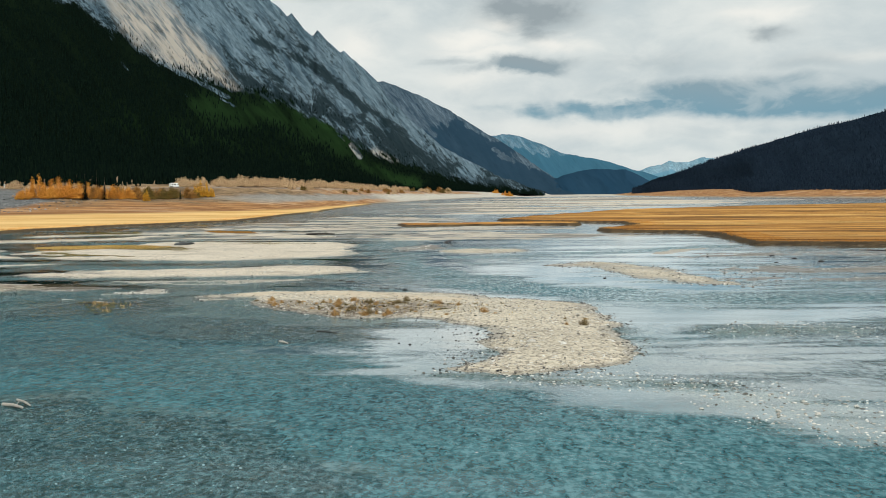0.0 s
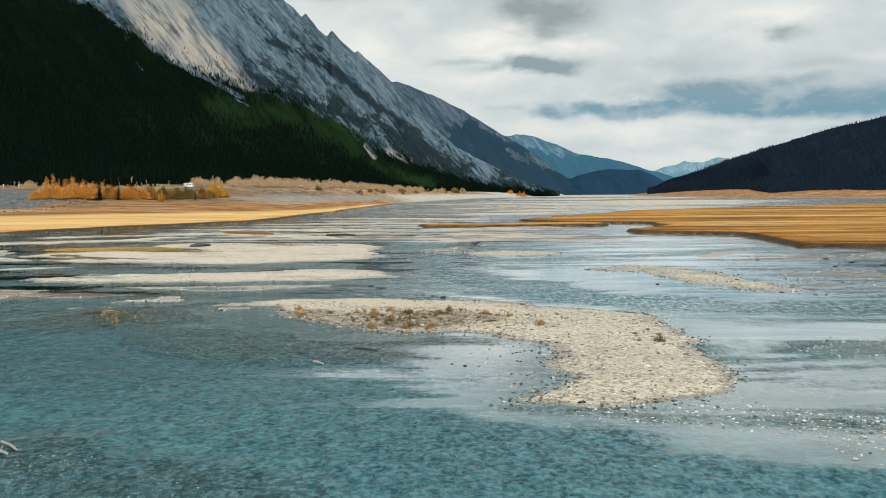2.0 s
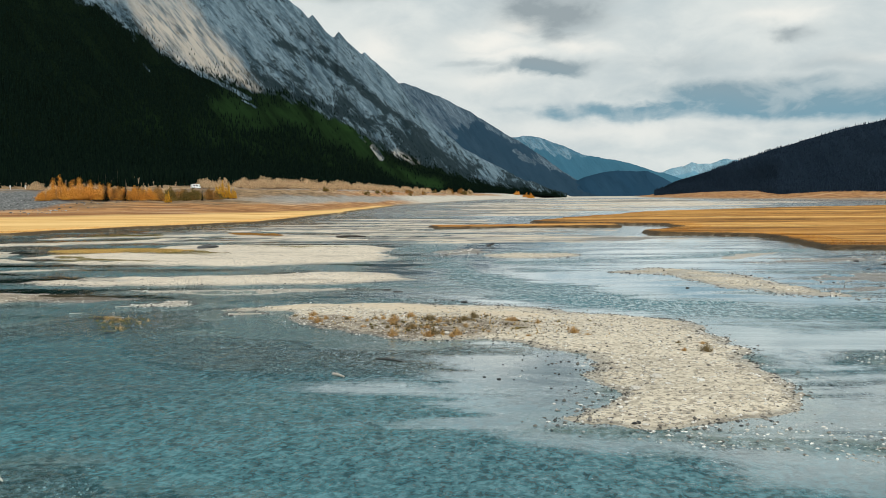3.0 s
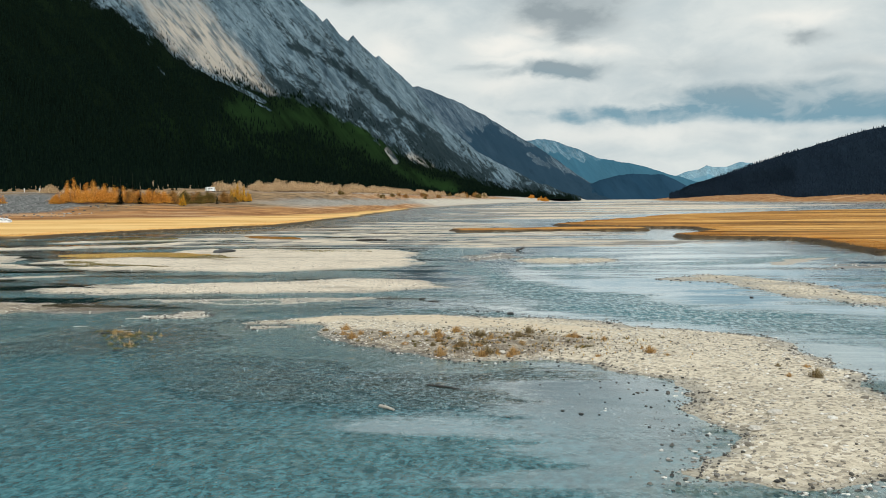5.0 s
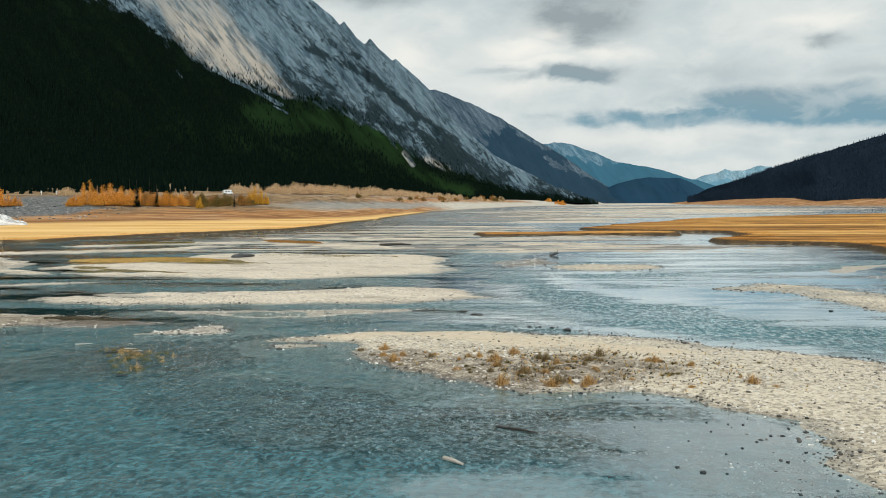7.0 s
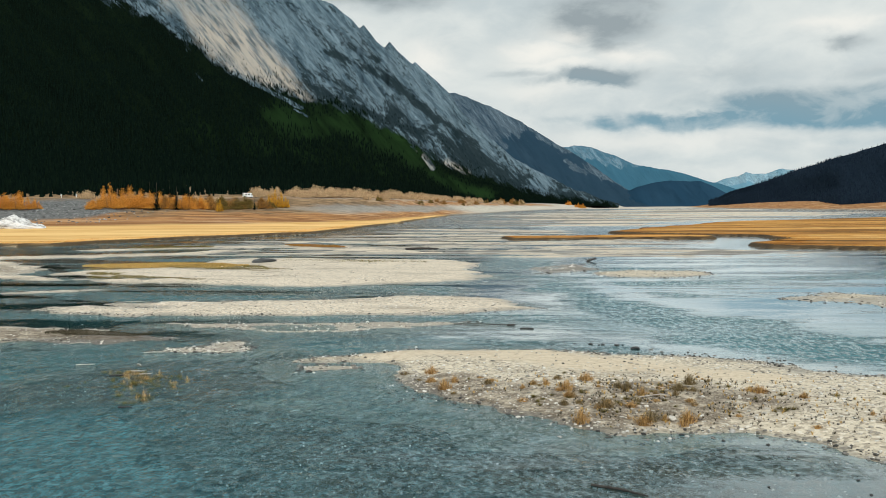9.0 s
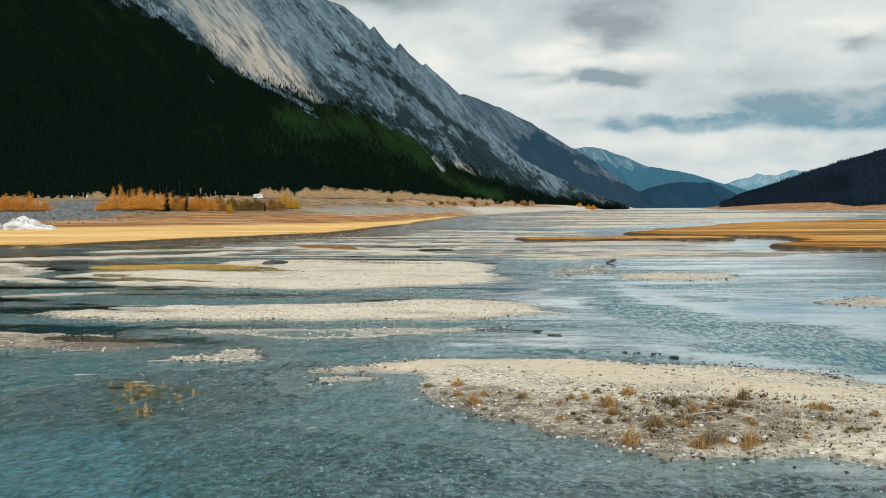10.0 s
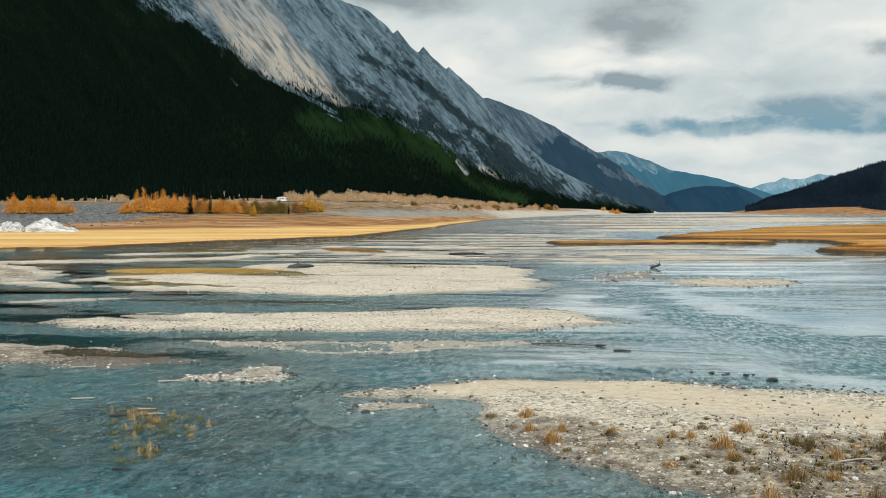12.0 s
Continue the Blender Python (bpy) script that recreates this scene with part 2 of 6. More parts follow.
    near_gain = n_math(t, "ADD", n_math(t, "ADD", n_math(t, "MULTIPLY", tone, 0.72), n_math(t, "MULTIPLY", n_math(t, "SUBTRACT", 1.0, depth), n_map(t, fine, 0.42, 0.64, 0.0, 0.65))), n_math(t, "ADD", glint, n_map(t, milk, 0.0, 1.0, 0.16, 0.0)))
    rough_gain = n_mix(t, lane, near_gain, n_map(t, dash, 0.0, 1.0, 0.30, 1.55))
    # sky reflection raised by hand above Fresnel on calm water
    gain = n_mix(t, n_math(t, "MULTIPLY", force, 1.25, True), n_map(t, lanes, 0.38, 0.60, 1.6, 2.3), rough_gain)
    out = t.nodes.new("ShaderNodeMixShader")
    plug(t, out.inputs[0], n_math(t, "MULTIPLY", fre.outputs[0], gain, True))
    t.links.new(body.outputs[0], out.inputs[1])
    t.links.new(glo.outputs[0], out.inputs[2])
    t.links.new(out.outputs[0], t.nodes["Material Output"].inputs[0])
    return m


M_WATER = water_material()


def ground_material():
    """River bed, gold sedge flats, brown lake bank, grey scree and pale dry silt, by zone."""
    m, t, b = material("lake bed and banks")
    co = n_coord(t)
    c1 = n_cells(t, co, 3.5)
    bed = n_ramp(t, c1.outputs["Color"], (0.0, (0.06, 0.056, 0.046)), (0.38, (0.20, 0.185, 0.145)), (0.66, (0.36, 0.335, 0.27)), (0.82, (0.46, 0.43, 0.36)), (0.90, (0.84, 0.81, 0.73)))
    bed = n_mix(t, n_map(t, n_noise(t, co, 0.35, 5), 0.42, 0.68, 0, 0.35), bed, (0.24, 0.215, 0.165))
    streak = n_noise(t, n_coord(t, (0.009, 0.085, 1), -4), 1.0, 5, 0.60, 0.7)
    fine = n_noise(t, n_coord(t, (0.25, 1.2, 1)), 1.0, 5, 0.7)
    gold = n_ramp(t, streak, (0.38, (0.13, 0.06, 0.016)), (0.45, (0.42, 0.19, 0.042)), (0.52, (0.62, 0.31, 0.072)), (0.64, (0.76, 0.47, 0.16)))
    gold = n_mix(t, n_map(t, n_noise(t, n_coord(t, (0.006, 0.045, 1), -3), 1.0, 5, 0.6, 0.4), 0.48, 0.66, 0.0, 0.65), gold, (0.24, 0.105, 0.022))
    gold = n_mix(t, n_map(t, fine, 0.42, 0.75, 0.0, 0.45), gold, (0.34, 0.17, 0.03))
    seam = n_math(t, "ABSOLUTE", n_math(t, "SUBTRACT", n_noise(t, n_coord(t, (0.012, 0.11, 1), -5), 1.0, 4, 0.6, 0.5), 0.5))
    gold = n_mix(t, n_map(t, seam, 0.0, 0.020, 0.6, 0.0), gold, (0.11, 0.055, 0.016))
    rust = n_mix(t, n_map(t, streak, 0.38, 0.66), (0.25, 0.110, 0.038), (0.53, 0.275, 0.105))
    rust = n_mix(t, n_map(t, n_noise(t, co, 0.4, 6, 0.7), 0.45, 0.75, 0, 0.5), rust, (0.16, 0.09, 0.04))
    rust = n_mix(t, n_map(t, n_noise(t, n_coord(t, (0.004, 0.03, 0.25)), 1.0, 5, 0.65, 0.5), 0.52, 0.62, 0.0, 0.7), rust, (0.60, 0.38, 0.21))
    scree = n_ramp(t, n_cells(t, co, 1.1).outputs["Color"], (0.0, (0.06, 0.062, 0.060)), (0.6, (0.15, 0.152, 0.145)), (1.0, (0.34, 0.34, 0.32)))
    tan = n_mix(t, n_map(t, n_noise(t, n_coord(t, (0.14, 0.04, 1)), 1.0, 6, 0.7, 0.4), 0.38, 0.62), (0.52, 0.38, 0.25), (0.20, 0.13, 0.07))
    silt = n_mix(t, n_map(t, streak, 0.35, 0.65), (0.44, 0.40, 0.32), (0.62, 0.57, 0.48))
    gold = n_mix(t, n_attr(t, "pale"), gold, n_mix(t, n_map(t, streak, 0.35, 0.62), (0.66, 0.37, 0.11), (0.86, 0.57, 0.23)))
    upper = n_mix(t, n_map(t, n_noise(t, n_coord(t, (0.05, 0.12, 1), 30), 1.0, 7, 0.72, 0.5), 0.38, 0.62), (0.11, 0.070, 0.034), (0.36, 0.235, 0.125))
    # cut edge of the flats: wet mud, with the bank's shadow painted in
    mud_shadow = n_mix(t, n_map(t, fine, 0.35, 0.65), (0.030, 0.022, 0.013), (0.085, 0.055, 0.025))
    col = n_mix(t, n_attr(t, "gold"), bed, gold)
    col = n_mix(t, n_attr(t, "mud_shadow"), col, mud_shadow)
    col = n_mix(t, n_attr(t, "rust"), col, rust)
    col = n_mix(t, n_attr(t, "upper"), col, upper)
    col = n_mix(t, n_attr(t, "scree"), col, scree)
    col = n_mix(t, n_attr(t, "tan"), col, tan)
    col = n_mix(t, n_attr(t, "silt"), col, silt)
    finish(t, b, col, 0.95, n_bump(t, n_math(t, "ADD", fine, c1.outputs["Distance"]), 0.12, 0.8), 0.15)
    return m


M_GROUND = ground_material()


def mountain_material(name, rock_a, rock_b, rock_dark, forest_a, forest_b, sun_scree=None, green=None):
    m, t, b = material(name)
    # along: metres across the slope, up: metres along the fall line
    uv = t.nodes.new("ShaderNodeCombineXYZ")
    along, up = n_attr(t, "along"), n_attr(t, "up")
    plug(t, uv.inputs[0], along)
    plug(t, uv.inputs[1], up)
    mp = t.nodes.new("ShaderNodeMapping")
    t.links.new(uv.outputs[0], mp.inputs[0])
    mp.inputs["Scale"].default_value = (0.026, 0.0058, 1)
    streak = n_noise(t, mp.outputs[0], 1.0, 9, 0.72, 0.45)
    mp2 = t.nodes.new("ShaderNodeMapping")
    t.links.new(uv.outputs[0], mp2.inputs[0])
    mp2.inputs["Scale"].default_value = (0.015, 0.0048, 1)
    blotch = n_noise(t, mp2.outputs[0], 1.0, 9, 0.70, 0.4)
    mp3 = t.nodes.new("ShaderNodeMapping")
    t.links.new(uv.outputs[0], mp3.inputs[0])
    mp3.inputs["Scale"].default_value = (0.066, 0.0135, 1)
    crack = n_noise(t, mp3.outputs[0], 1.0, 6, 0.66, 0.3)
    mp4 = t.nodes.new("ShaderNodeMapping")
    t.links.new(uv.outputs[0], mp4.inputs[0])
    mp4.inputs["Scale"].default_value = (0.105, 0.055, 1)
    speck = n_noise(t, mp4.outputs[0], 1.0, 6, 0.72, 0.3)
    mp5 = t.nodes.new("ShaderNodeMapping")
    t.links.new(uv.outputs[0], mp5.inputs[0])
    mp5.inputs["Scale"].default_value = (0.30, 0.16, 1)
    grit = n_noise(t, mp5.outputs[0], 1.0, 5, 0.70, 0.4)
    speck = n_math(t, "SUBTRACT", n_math(t, "ADD", n_math(t, "MULTIPLY", speck, 0.75), n_math(t, "MULTIPLY", grit, 0.85)), 0.30)
    rock = n_ramp(t, streak, (0.30, rock_dark), (0.41, rock_a), (0.54, rock_b), (0.62, rock_a), (0.74, rock_b))
    rock = n_mix(t, n_map(t, crack, 0.50, 0.62, 0, 0.55), rock, n_mix(t, 0.6, rock_dark, rock_a))
    rock = n_mix(t, n_map(t, crack, 0.46, 0.36, 0, 0.55), rock, n_mix(t, 1.0, rock_b, (1.30, 1.28, 1.27), "MULTIPLY"))
    rock = n_mix(t, 1.0, rock, n_ramp(t, grit, (0.34, (0.55, 0.56, 0.58)), (0.52, (1.0, 1.0, 1.0)), (0.68, (1.5, 1.48, 1.45))), "MULTIPLY")
    # stunted spruce clinging to the ledges, in slanting swarms, blued by painted haze
    cling = n_math(t, "ADD", n_math(t, "MULTIPLY", n_map(t, blotch, 0.42, 0.60), 0.15), n_math(t, "MULTIPLY", n_attr(t, "veg"), 0.17))
    rock = n_mix(t, n_math(t, "MULTIPLY", n_map(t, n_math(t, "ADD", speck, cling), 0.61, 0.67), 0.92), rock, n_mix(t, 0.45, rock_dark, forest_b))
    # cream tone: sunlight painted onto the slabs, and pale scree tongues
    if sun_scree:
        rock = n_mix(t, n_math(t, "MULTIPLY", n_attr(t, "sun_scree"), n_math(t, "MULTIPLY", n_map(t, crack, 0.62, 0.46, 0.25, 0.95), n_map(t, streak, 0.36, 0.52, 0.45, 1.0))), rock, sun_scree)
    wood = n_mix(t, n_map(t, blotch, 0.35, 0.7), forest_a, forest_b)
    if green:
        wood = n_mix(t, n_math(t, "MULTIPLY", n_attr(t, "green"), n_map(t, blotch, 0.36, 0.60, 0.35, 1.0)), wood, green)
    fringe = n_math(t, "ADD", n_attr(t, "rock"), n_math(t, "MULTIPLY", n_math(t, "SUBTRACT", n_noise(t, mp2.outputs[0], 3.5, 8, 0.75, 0.4), 0.5), 1.5))
    bare = n_map(t, fringe, 0.44, 0.56)
    col = n_mix(t, bare, wood, rock)
    finish(t, b, col, 0.95, n_bump(t, n_math(t, "ADD", streak, n_math(t, "MULTIPLY", blotch, 0.6)), 14.0, 0.8), 0.0)
    return m


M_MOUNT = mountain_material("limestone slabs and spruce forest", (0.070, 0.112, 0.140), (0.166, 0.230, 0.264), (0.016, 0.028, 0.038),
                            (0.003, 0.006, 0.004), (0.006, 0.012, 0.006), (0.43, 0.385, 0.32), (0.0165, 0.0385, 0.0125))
# farther ridges: distance haze painted in as blue base colours
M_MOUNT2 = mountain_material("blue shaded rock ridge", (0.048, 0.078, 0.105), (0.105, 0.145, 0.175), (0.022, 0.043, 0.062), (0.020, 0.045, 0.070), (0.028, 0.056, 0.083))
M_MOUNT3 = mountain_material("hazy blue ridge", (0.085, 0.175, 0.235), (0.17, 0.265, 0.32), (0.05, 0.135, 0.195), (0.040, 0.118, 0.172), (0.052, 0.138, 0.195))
M_MOUNT4 = mountain_material("haze-blue wooded hill", (0.02, 0.055, 0.09), (0.03, 0.065, 0.105), (0.015, 0.045, 0.075), (0.017, 0.048, 0.082), (0.023, 0.058, 0.095))
M_MOUNT5 = mountain_material("far snow peaks in haze-blue", (0.19, 0.34, 0.42), (0.29, 0.43, 0.50), (0.16, 0.31, 0.39), (0.14, 0.30, 0.39), (0.17, 0.33, 0.42))
M_HILL = mountain_material("haze-blue dark spruce hillside", (0.016, 0.026, 0.041), (0.023, 0.037, 0.056), (0.011, 0.020, 0.033), (0.014, 0.024, 0.038), (0.021, 0.034, 0.051))


def island_material(name, *stops, rough=0.9):
    m, t, b = material(name)
    geo = t.nodes.new("ShaderNodeNewGeometry")
    finish(t, b, n_ramp(t, geo.outputs["Random Per Island"], *stops), rough, None, 0.0)
    return m


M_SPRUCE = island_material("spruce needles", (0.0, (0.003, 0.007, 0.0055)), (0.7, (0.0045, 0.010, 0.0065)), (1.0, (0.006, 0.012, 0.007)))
# spruce across the lake, with blue distance haze put into the needle colour
M_SPRUCE_BLUE = island_material("haze-blue spruce needles", (0.0, (0.010, 0.018, 0.030)), (1.0, (0.022, 0.035, 0.052)))
def sedge_material(name, shade, mid, bright):
    """Blades whose tone drifts in long lanes across the flat."""
    m, t, b = material(name)
    geo = t.nodes.new("ShaderNodeNewGeometry")
    lane = n_noise(t, n_coord(t, (0.009, 0.085, 1), -4), 1.0, 5, 0.60, 0.7)
    tone = n_math(t, "ADD", lane, n_math(t, "MULTIPLY", n_math(t, "SUBTRACT", geo.outputs["Random Per Island"], 0.5), 0.07))
    finish(t, b, n_ramp(t, tone, (0.38, shade), (0.49, mid), (0.62, bright)), 0.9, None, 0.0)
    return m


M_SEDGE = sedge_material("amber sedge blades", (0.15, 0.065, 0.014), (0.50, 0.225, 0.046), (0.68, 0.38, 0.11))
M_SEDGE_PALE = sedge_material("pale gold sedge blades", (0.46, 0.23, 0.06), (0.74, 0.43, 0.14), (0.84, 0.56, 0.24))
M_SEDGE_OLIVE = island_material("gold and olive sedge blades", (0.0, (0.30, 0.19, 0.05)), (0.5, (0.56, 0.36, 0.11)), (1.0, (0.76, 0.54, 0.21)))
M_SEDGE_GREEN = island_material("olive sedge blades", (0.0, (0.05, 0.045, 0.016)), (0.5, (0.15, 0.125, 0.04)), (1.0, (0.36, 0.28, 0.10)))
M_WEED = island_material("dark river weed", (0.0, (0.028, 0.026, 0.016)), (1.0, (0.085, 0.072, 0.04)))


def tuft_material():
    """Dry blades; whole tufts range from bleached gold to dull brown."""
    m, t, b = material("dry gold grass")
    geo, oi = t.nodes.new("ShaderNodeNewGeometry"), t.nodes.new("ShaderNodeObjectInfo")
    gold = n_ramp(t, geo.outputs["Random Per Island"], (0.0, (0.20, 0.12, 0.05)), (0.5, (0.50, 0.30, 0.11)), (1.0, (0.76, 0.53, 0.26)))
    dull = n_ramp(t, geo.outputs["Random Per Island"], (0.0, (0.09, 0.07, 0.035)), (0.6, (0.26, 0.19, 0.09)), (1.0, (0.46, 0.36, 0.20)))
    finish(t, b, n_mix(t, n_map(t, oi.outputs["Random"], 0.35, 0.75), gold, dull), 0.9, None, 0.0)
    return m


M_TUFT = tuft_material()
M_LEAF = island_material("orange autumn leaves", (0.0, (0.46, 0.185, 0.028)), (0.5, (0.70, 0.31, 0.045)), (1.0, (0.85, 0.46, 0.10)))
M_LEAF_YELLOW = island_material("yellow autumn leaves", (0.0, (0.36, 0.17, 0.015)), (0.5, (0.66, 0.35, 0.03)), (1.0, (0.85, 0.52, 0.07)))
M_LEAF_BROWN = island_material("rust brown leaves", (0.0, (0.13, 0.07, 0.022)), (0.5, (0.31, 0.155, 0.042)), (1.0, (0.52, 0.27, 0.075)))


def plain(name, col, rough=0.6, metal=0.0, grain=0.0, size=6.0):
    m, t, b = material(name)
    c = col
    if grain:
        c = n_mix(t, n_map(t, n_noise(t, n_coord(t), size, 5, 0.65), 0.35, 0.7, 0, grain), col, tuple(0.35 * q for q in col))
    finish(t, b, c, rough, None, 0.4, metal)
    return m


M_LEAF_TAN = island_material("pale tan willow twigs", (0.0, (0.34, 0.21, 0.11)), (0.5, (0.60, 0.42, 0.23)), (1.0, (0.80, 0.62, 0.40)))
M_LEAF_OLIVE = island_material("olive shrub leaves", (0.0, (0.07, 0.058, 0.018)), (0.5, (0.16, 0.115, 0.033)), (1.0, (0.30, 0.20, 0.055)))
M_DARK_STONE = plain("dark wet stone", (0.045, 0.045, 0.042), 0.5, 0, 0.6, 5.0)


def outcrop_material():
    m, t, b = material("white polished limestone")
    seam = n_noise(t, n_coord(t, (0.22, 0.5, 0.9), 25), 1.0, 7, 0.7, 0.6)
    col = n_ramp(t, seam, (0.34, (0.12, 0.11, 0.10)), (0.46, (0.50, 0.49, 0.46)), (0.56, (0.80, 0.79, 0.76)))
    finish(t, b, col, 0.85, n_bump(t, seam, 0.8, 0.8), 0.2)
    return m


M_OUTCROP = outcrop_material()
M_BARK = plain("grey bark", (0.16, 0.12, 0.09), 0.95, 0, 0.7, 3.0)
M_DRIFT = plain("bleached driftwood", (0.50, 0.45, 0.38), 0.9, 0, 0.6, 7.0)
M_DRIFT_DARK = plain("dark wet driftwood", (0.055, 0.048, 0.04), 0.7, 0, 0.6, 7.0)
M_ASPHALT = plain("grey road asphalt", (0.30, 0.30, 0.29), 0.9, 0, 0.3, 0.5)
M_WHITE = plain("white vehicle paint", (0.82, 0.82, 0.80), 0.35, 0, 0.1, 2.0)
M_GLASS = plain("dark window glass", (0.02, 0.025, 0.03), 0.1)
M_RUBBER = plain("black rubber", (0.02, 0.02, 0.02), 0.85)
M_POST = plain("pale post paint", (0.7, 0.7, 0.68), 0.6, 0, 0.2, 4)

# ---------------------------------------------------------------- geometry helpers


def lattice(ix, iy, seed):
    h = (ix.astype(np.int64) * 374761393 + iy.astype(np.int64) * 668265263 + seed * 1442695041) & 0x7FFFFFFF
    h = ((h ^ (h >> 13)) * 1274126177) & 0x7FFFFFFF
    h = ((h ^ (h >> 16)) * 668265263) & 0x7FFFFFFF
    return ((h ^ (h >> 15)) & 0xFFFF) / 65535.0


def value_noise(x, y, seed=0):
    ix, iy = np.floor(x), np.floor(y)
    fx, fy = x - ix, y - iy
    fx, fy = fx * fx * (3 - 2 * fx), fy * fy * (3 - 2 * fy)
    a = lattice(ix, iy, seed) * (1 - fx) + lattice(ix + 1, iy, seed) * fx
    b = lattice(ix, iy + 1, seed) * (1 - fx) + lattice(ix + 1, iy + 1, seed) * fx
    return a * (1 - fy) + b * fy


def fbm(x, y, octaves=4, seed=0, gain=0.5):
    """Layered noise, about -1 to 1."""
    total, amp, norm = 0.0, 1.0, 0.0
    for k in range(octaves):
        total = total + amp * (value_noise(x * 2 ** k + 17.3 * k, y * 2 ** k - 9.1 * k, seed + k) * 2 - 1)
        norm += amp
        amp *= gain
    return total / norm * 1.6


def step(a, b, v):
    u = np.clip((v - a) / (b - a), 0, 1)
    return u * u * (3 - 2 * u)


def make_mesh(name, verts, loops, sizes, mat, smooth=False, attrs=None):
    me = bpy.data.meshes.new(name)
    verts, loops, sizes = np.asarray(verts, np.float32), np.asarray(loops, np.int32).ravel(), np.asarray(sizes, np.int32).ravel()
    me.vertices.add(len(verts))
    me.vertices.foreach_set("co", verts.ravel())
    me.loops.add(len(loops))
    me.loops.foreach_set("vertex_index", loops)
    me.polygons.add(len(sizes))
    me.polygons.foreach_set("loop_start", np.concatenate(([0], np.cumsum(sizes)[:-1])).astype(np.int32))
    me.polygons.foreach_set("use_smooth", np.full(len(sizes), smooth))
    for key, val in (attrs or {}).items():
        me.attributes.new(key, "FLOAT", "POINT").data.foreach_set("value", np.asarray(val, np.float32).ravel())
    me.materials.append(mat)
    me.update(calc_edges=True)
    me.validate()
    return me


def sheet(name, X, Y, Z, mat, attrs=None, keep=None, smooth=True):
    """A mesh over a grid of points; keep: which vertices stay."""
    n, m = X.shape
    idx = np.arange(n * m).reshape(n, m)
    quads = np.stack([idx[:-1, :-1], idx[:-1, 1:], idx[1:, 1:], idx[1:, :-1]], -1).reshape(-1, 4)
    verts = np.stack([X, Y, Z], -1).reshape(-1, 3)
    attrs = {k: np.asarray(v, float).ravel() for k, v in (attrs or {}).items()}
    if keep is not None:
        kf = keep.ravel()
        quads = quads[kf[quads].any(1)]
        used = np.unique(quads)
        remap = np.full(n * m, -1)
        remap[used] = np.arange(len(used))
        quads, verts = remap[quads], verts[used]
        attrs = {k: v[used] for k, v in attrs.items()}
    return make_mesh(name, verts, quads, np.full(len(quads), 4), mat, smooth, attrs)


def scatter(name, bv, bf, pos, size, turn, mat, squash=None, jitter=0.0):
    """Many copies of a small triangle mesh, joined into one."""
    k, nv = len(pos), len(bv)
    c, s = np.cos(turn)[:, None], np.sin(turn)[:, None]
    v = np.repeat(bv[None], k, 0).astype(float)
    if jitter:
        v = v * (1 + jitter * (np.random.rand(k, nv, 1) - 0.5))
    if squash is not None:
        v = v * squash[:, None, :]
    v = v * np.asarray(size).reshape(k, 1, 1)
    x, y = v[..., 0] * c - v[..., 1] * s, v[..., 0] * s + v[..., 1] * c
    v = np.stack([x, y, v[..., 2]], -1) + pos[:, None, :]
    f = bf[None] + (np.arange(k) * nv)[:, None, None]
    return make_mesh(name, v.reshape(-1, 3), f.reshape(-1), np.full(k * len(bf), 3), mat)


def chain(x, y, pts):
    """Signed distance to a row of discs (x, y, radius) joined smoothly; below 0 inside."""
    best = np.full(np.shape(x), 1e9)
    if len(pts) == 1:
        pts = [pts[0], pts[0]]
    for (x0, y0, r0), (x1, y1, r1) in zip(pts[:-1], pts[1:]):
        dx, dy = x1 - x0, y1 - y0
        u = np.clip(((x - x0) * dx + (y - y0) * dy) / max(dx * dx + dy * dy, 1e-6), 0, 1)
        best = np.minimum(best, np.hypot(x - x0 - u * dx, y - y0 - u * dy) - (r0 + (r1 - r0) * u))
    return best


def line_dist(x, y, pts):
    return chain(x, y, [(px, py, 0.0) for px, py in pts])


def inside(x, y, poly):
    """Signed distance to a polygon, below 0 inside."""
    d = line_dist(x, y, poly + poly[:1])
    odd = np.zeros(np.shape(x), bool)
    for (x0, y0), (x1, y1) in zip(poly, poly[1:] + poly[:1]):
        cut = ((y0 > y) != (y1 > y)) & (x < (x1 - x0) * (y - y0) / ((y1 - y0) if y1 != y0 else 1e-9) + x0)
        odd ^= cut
    return np.where(odd, -d, d)


def part(name, bm, mat, parent, label=""):
    """Links a bmesh as one mesh object under a thing or part."""
    me = bpy.data.meshes.new(name)
    bm.to_mesh(me)
    bm.free()
    me.materials.append(mat)
    ob = new(name, me)
    ob.parent = parent
    return tagged(ob, label) if label else ob


def mesh_part(name, me, parent, label=""):
    ob = new(name, me)
    ob.parent = parent
    return tagged(ob, label) if label else ob


# ---------------------------------------------------------------- the plan of the valley
FOOT = [(-900, 430), (-330, 378), (-230, 366), (-150, 366), (-100, 388), (-79, 470), (-76, 525), (-82, 827), (-52, 1500), (10, 2300), (140, 3000), (330, 3900)]
ROAD = [(-900, 640), (-420, 580), (-319, 575), (-225, 610), (-165, 670), (-145, 755), (-125, 935), (-107, 1406), (-66, 2200), (85, 3050), (280, 3900)]
FLAT_LEFT = [(-900, 120), (-300, 178), (-150, 197), (-102, 215), (-97, 243), (-87, 263), (-73, 297), (-69, 355), (-74, 525), (-81, 827), (-140, 850), (-900, 700)]
FLAT_RIGHT = [(420, 120), (120, 139), (60, 147.6), (40.5, 150), (44, 193), (29, 203), (28, 214), (40, 236), (38, 262), (12, 284), (6, 297),
              (34, 368), (69, 458), (150, 560), (300, 680), (700, 760), (700, 120)]
STRIP_RIGHT = [(27, 247), (5, 244), (-17, 241), (-18, 254), (4, 261), (27, 259)]
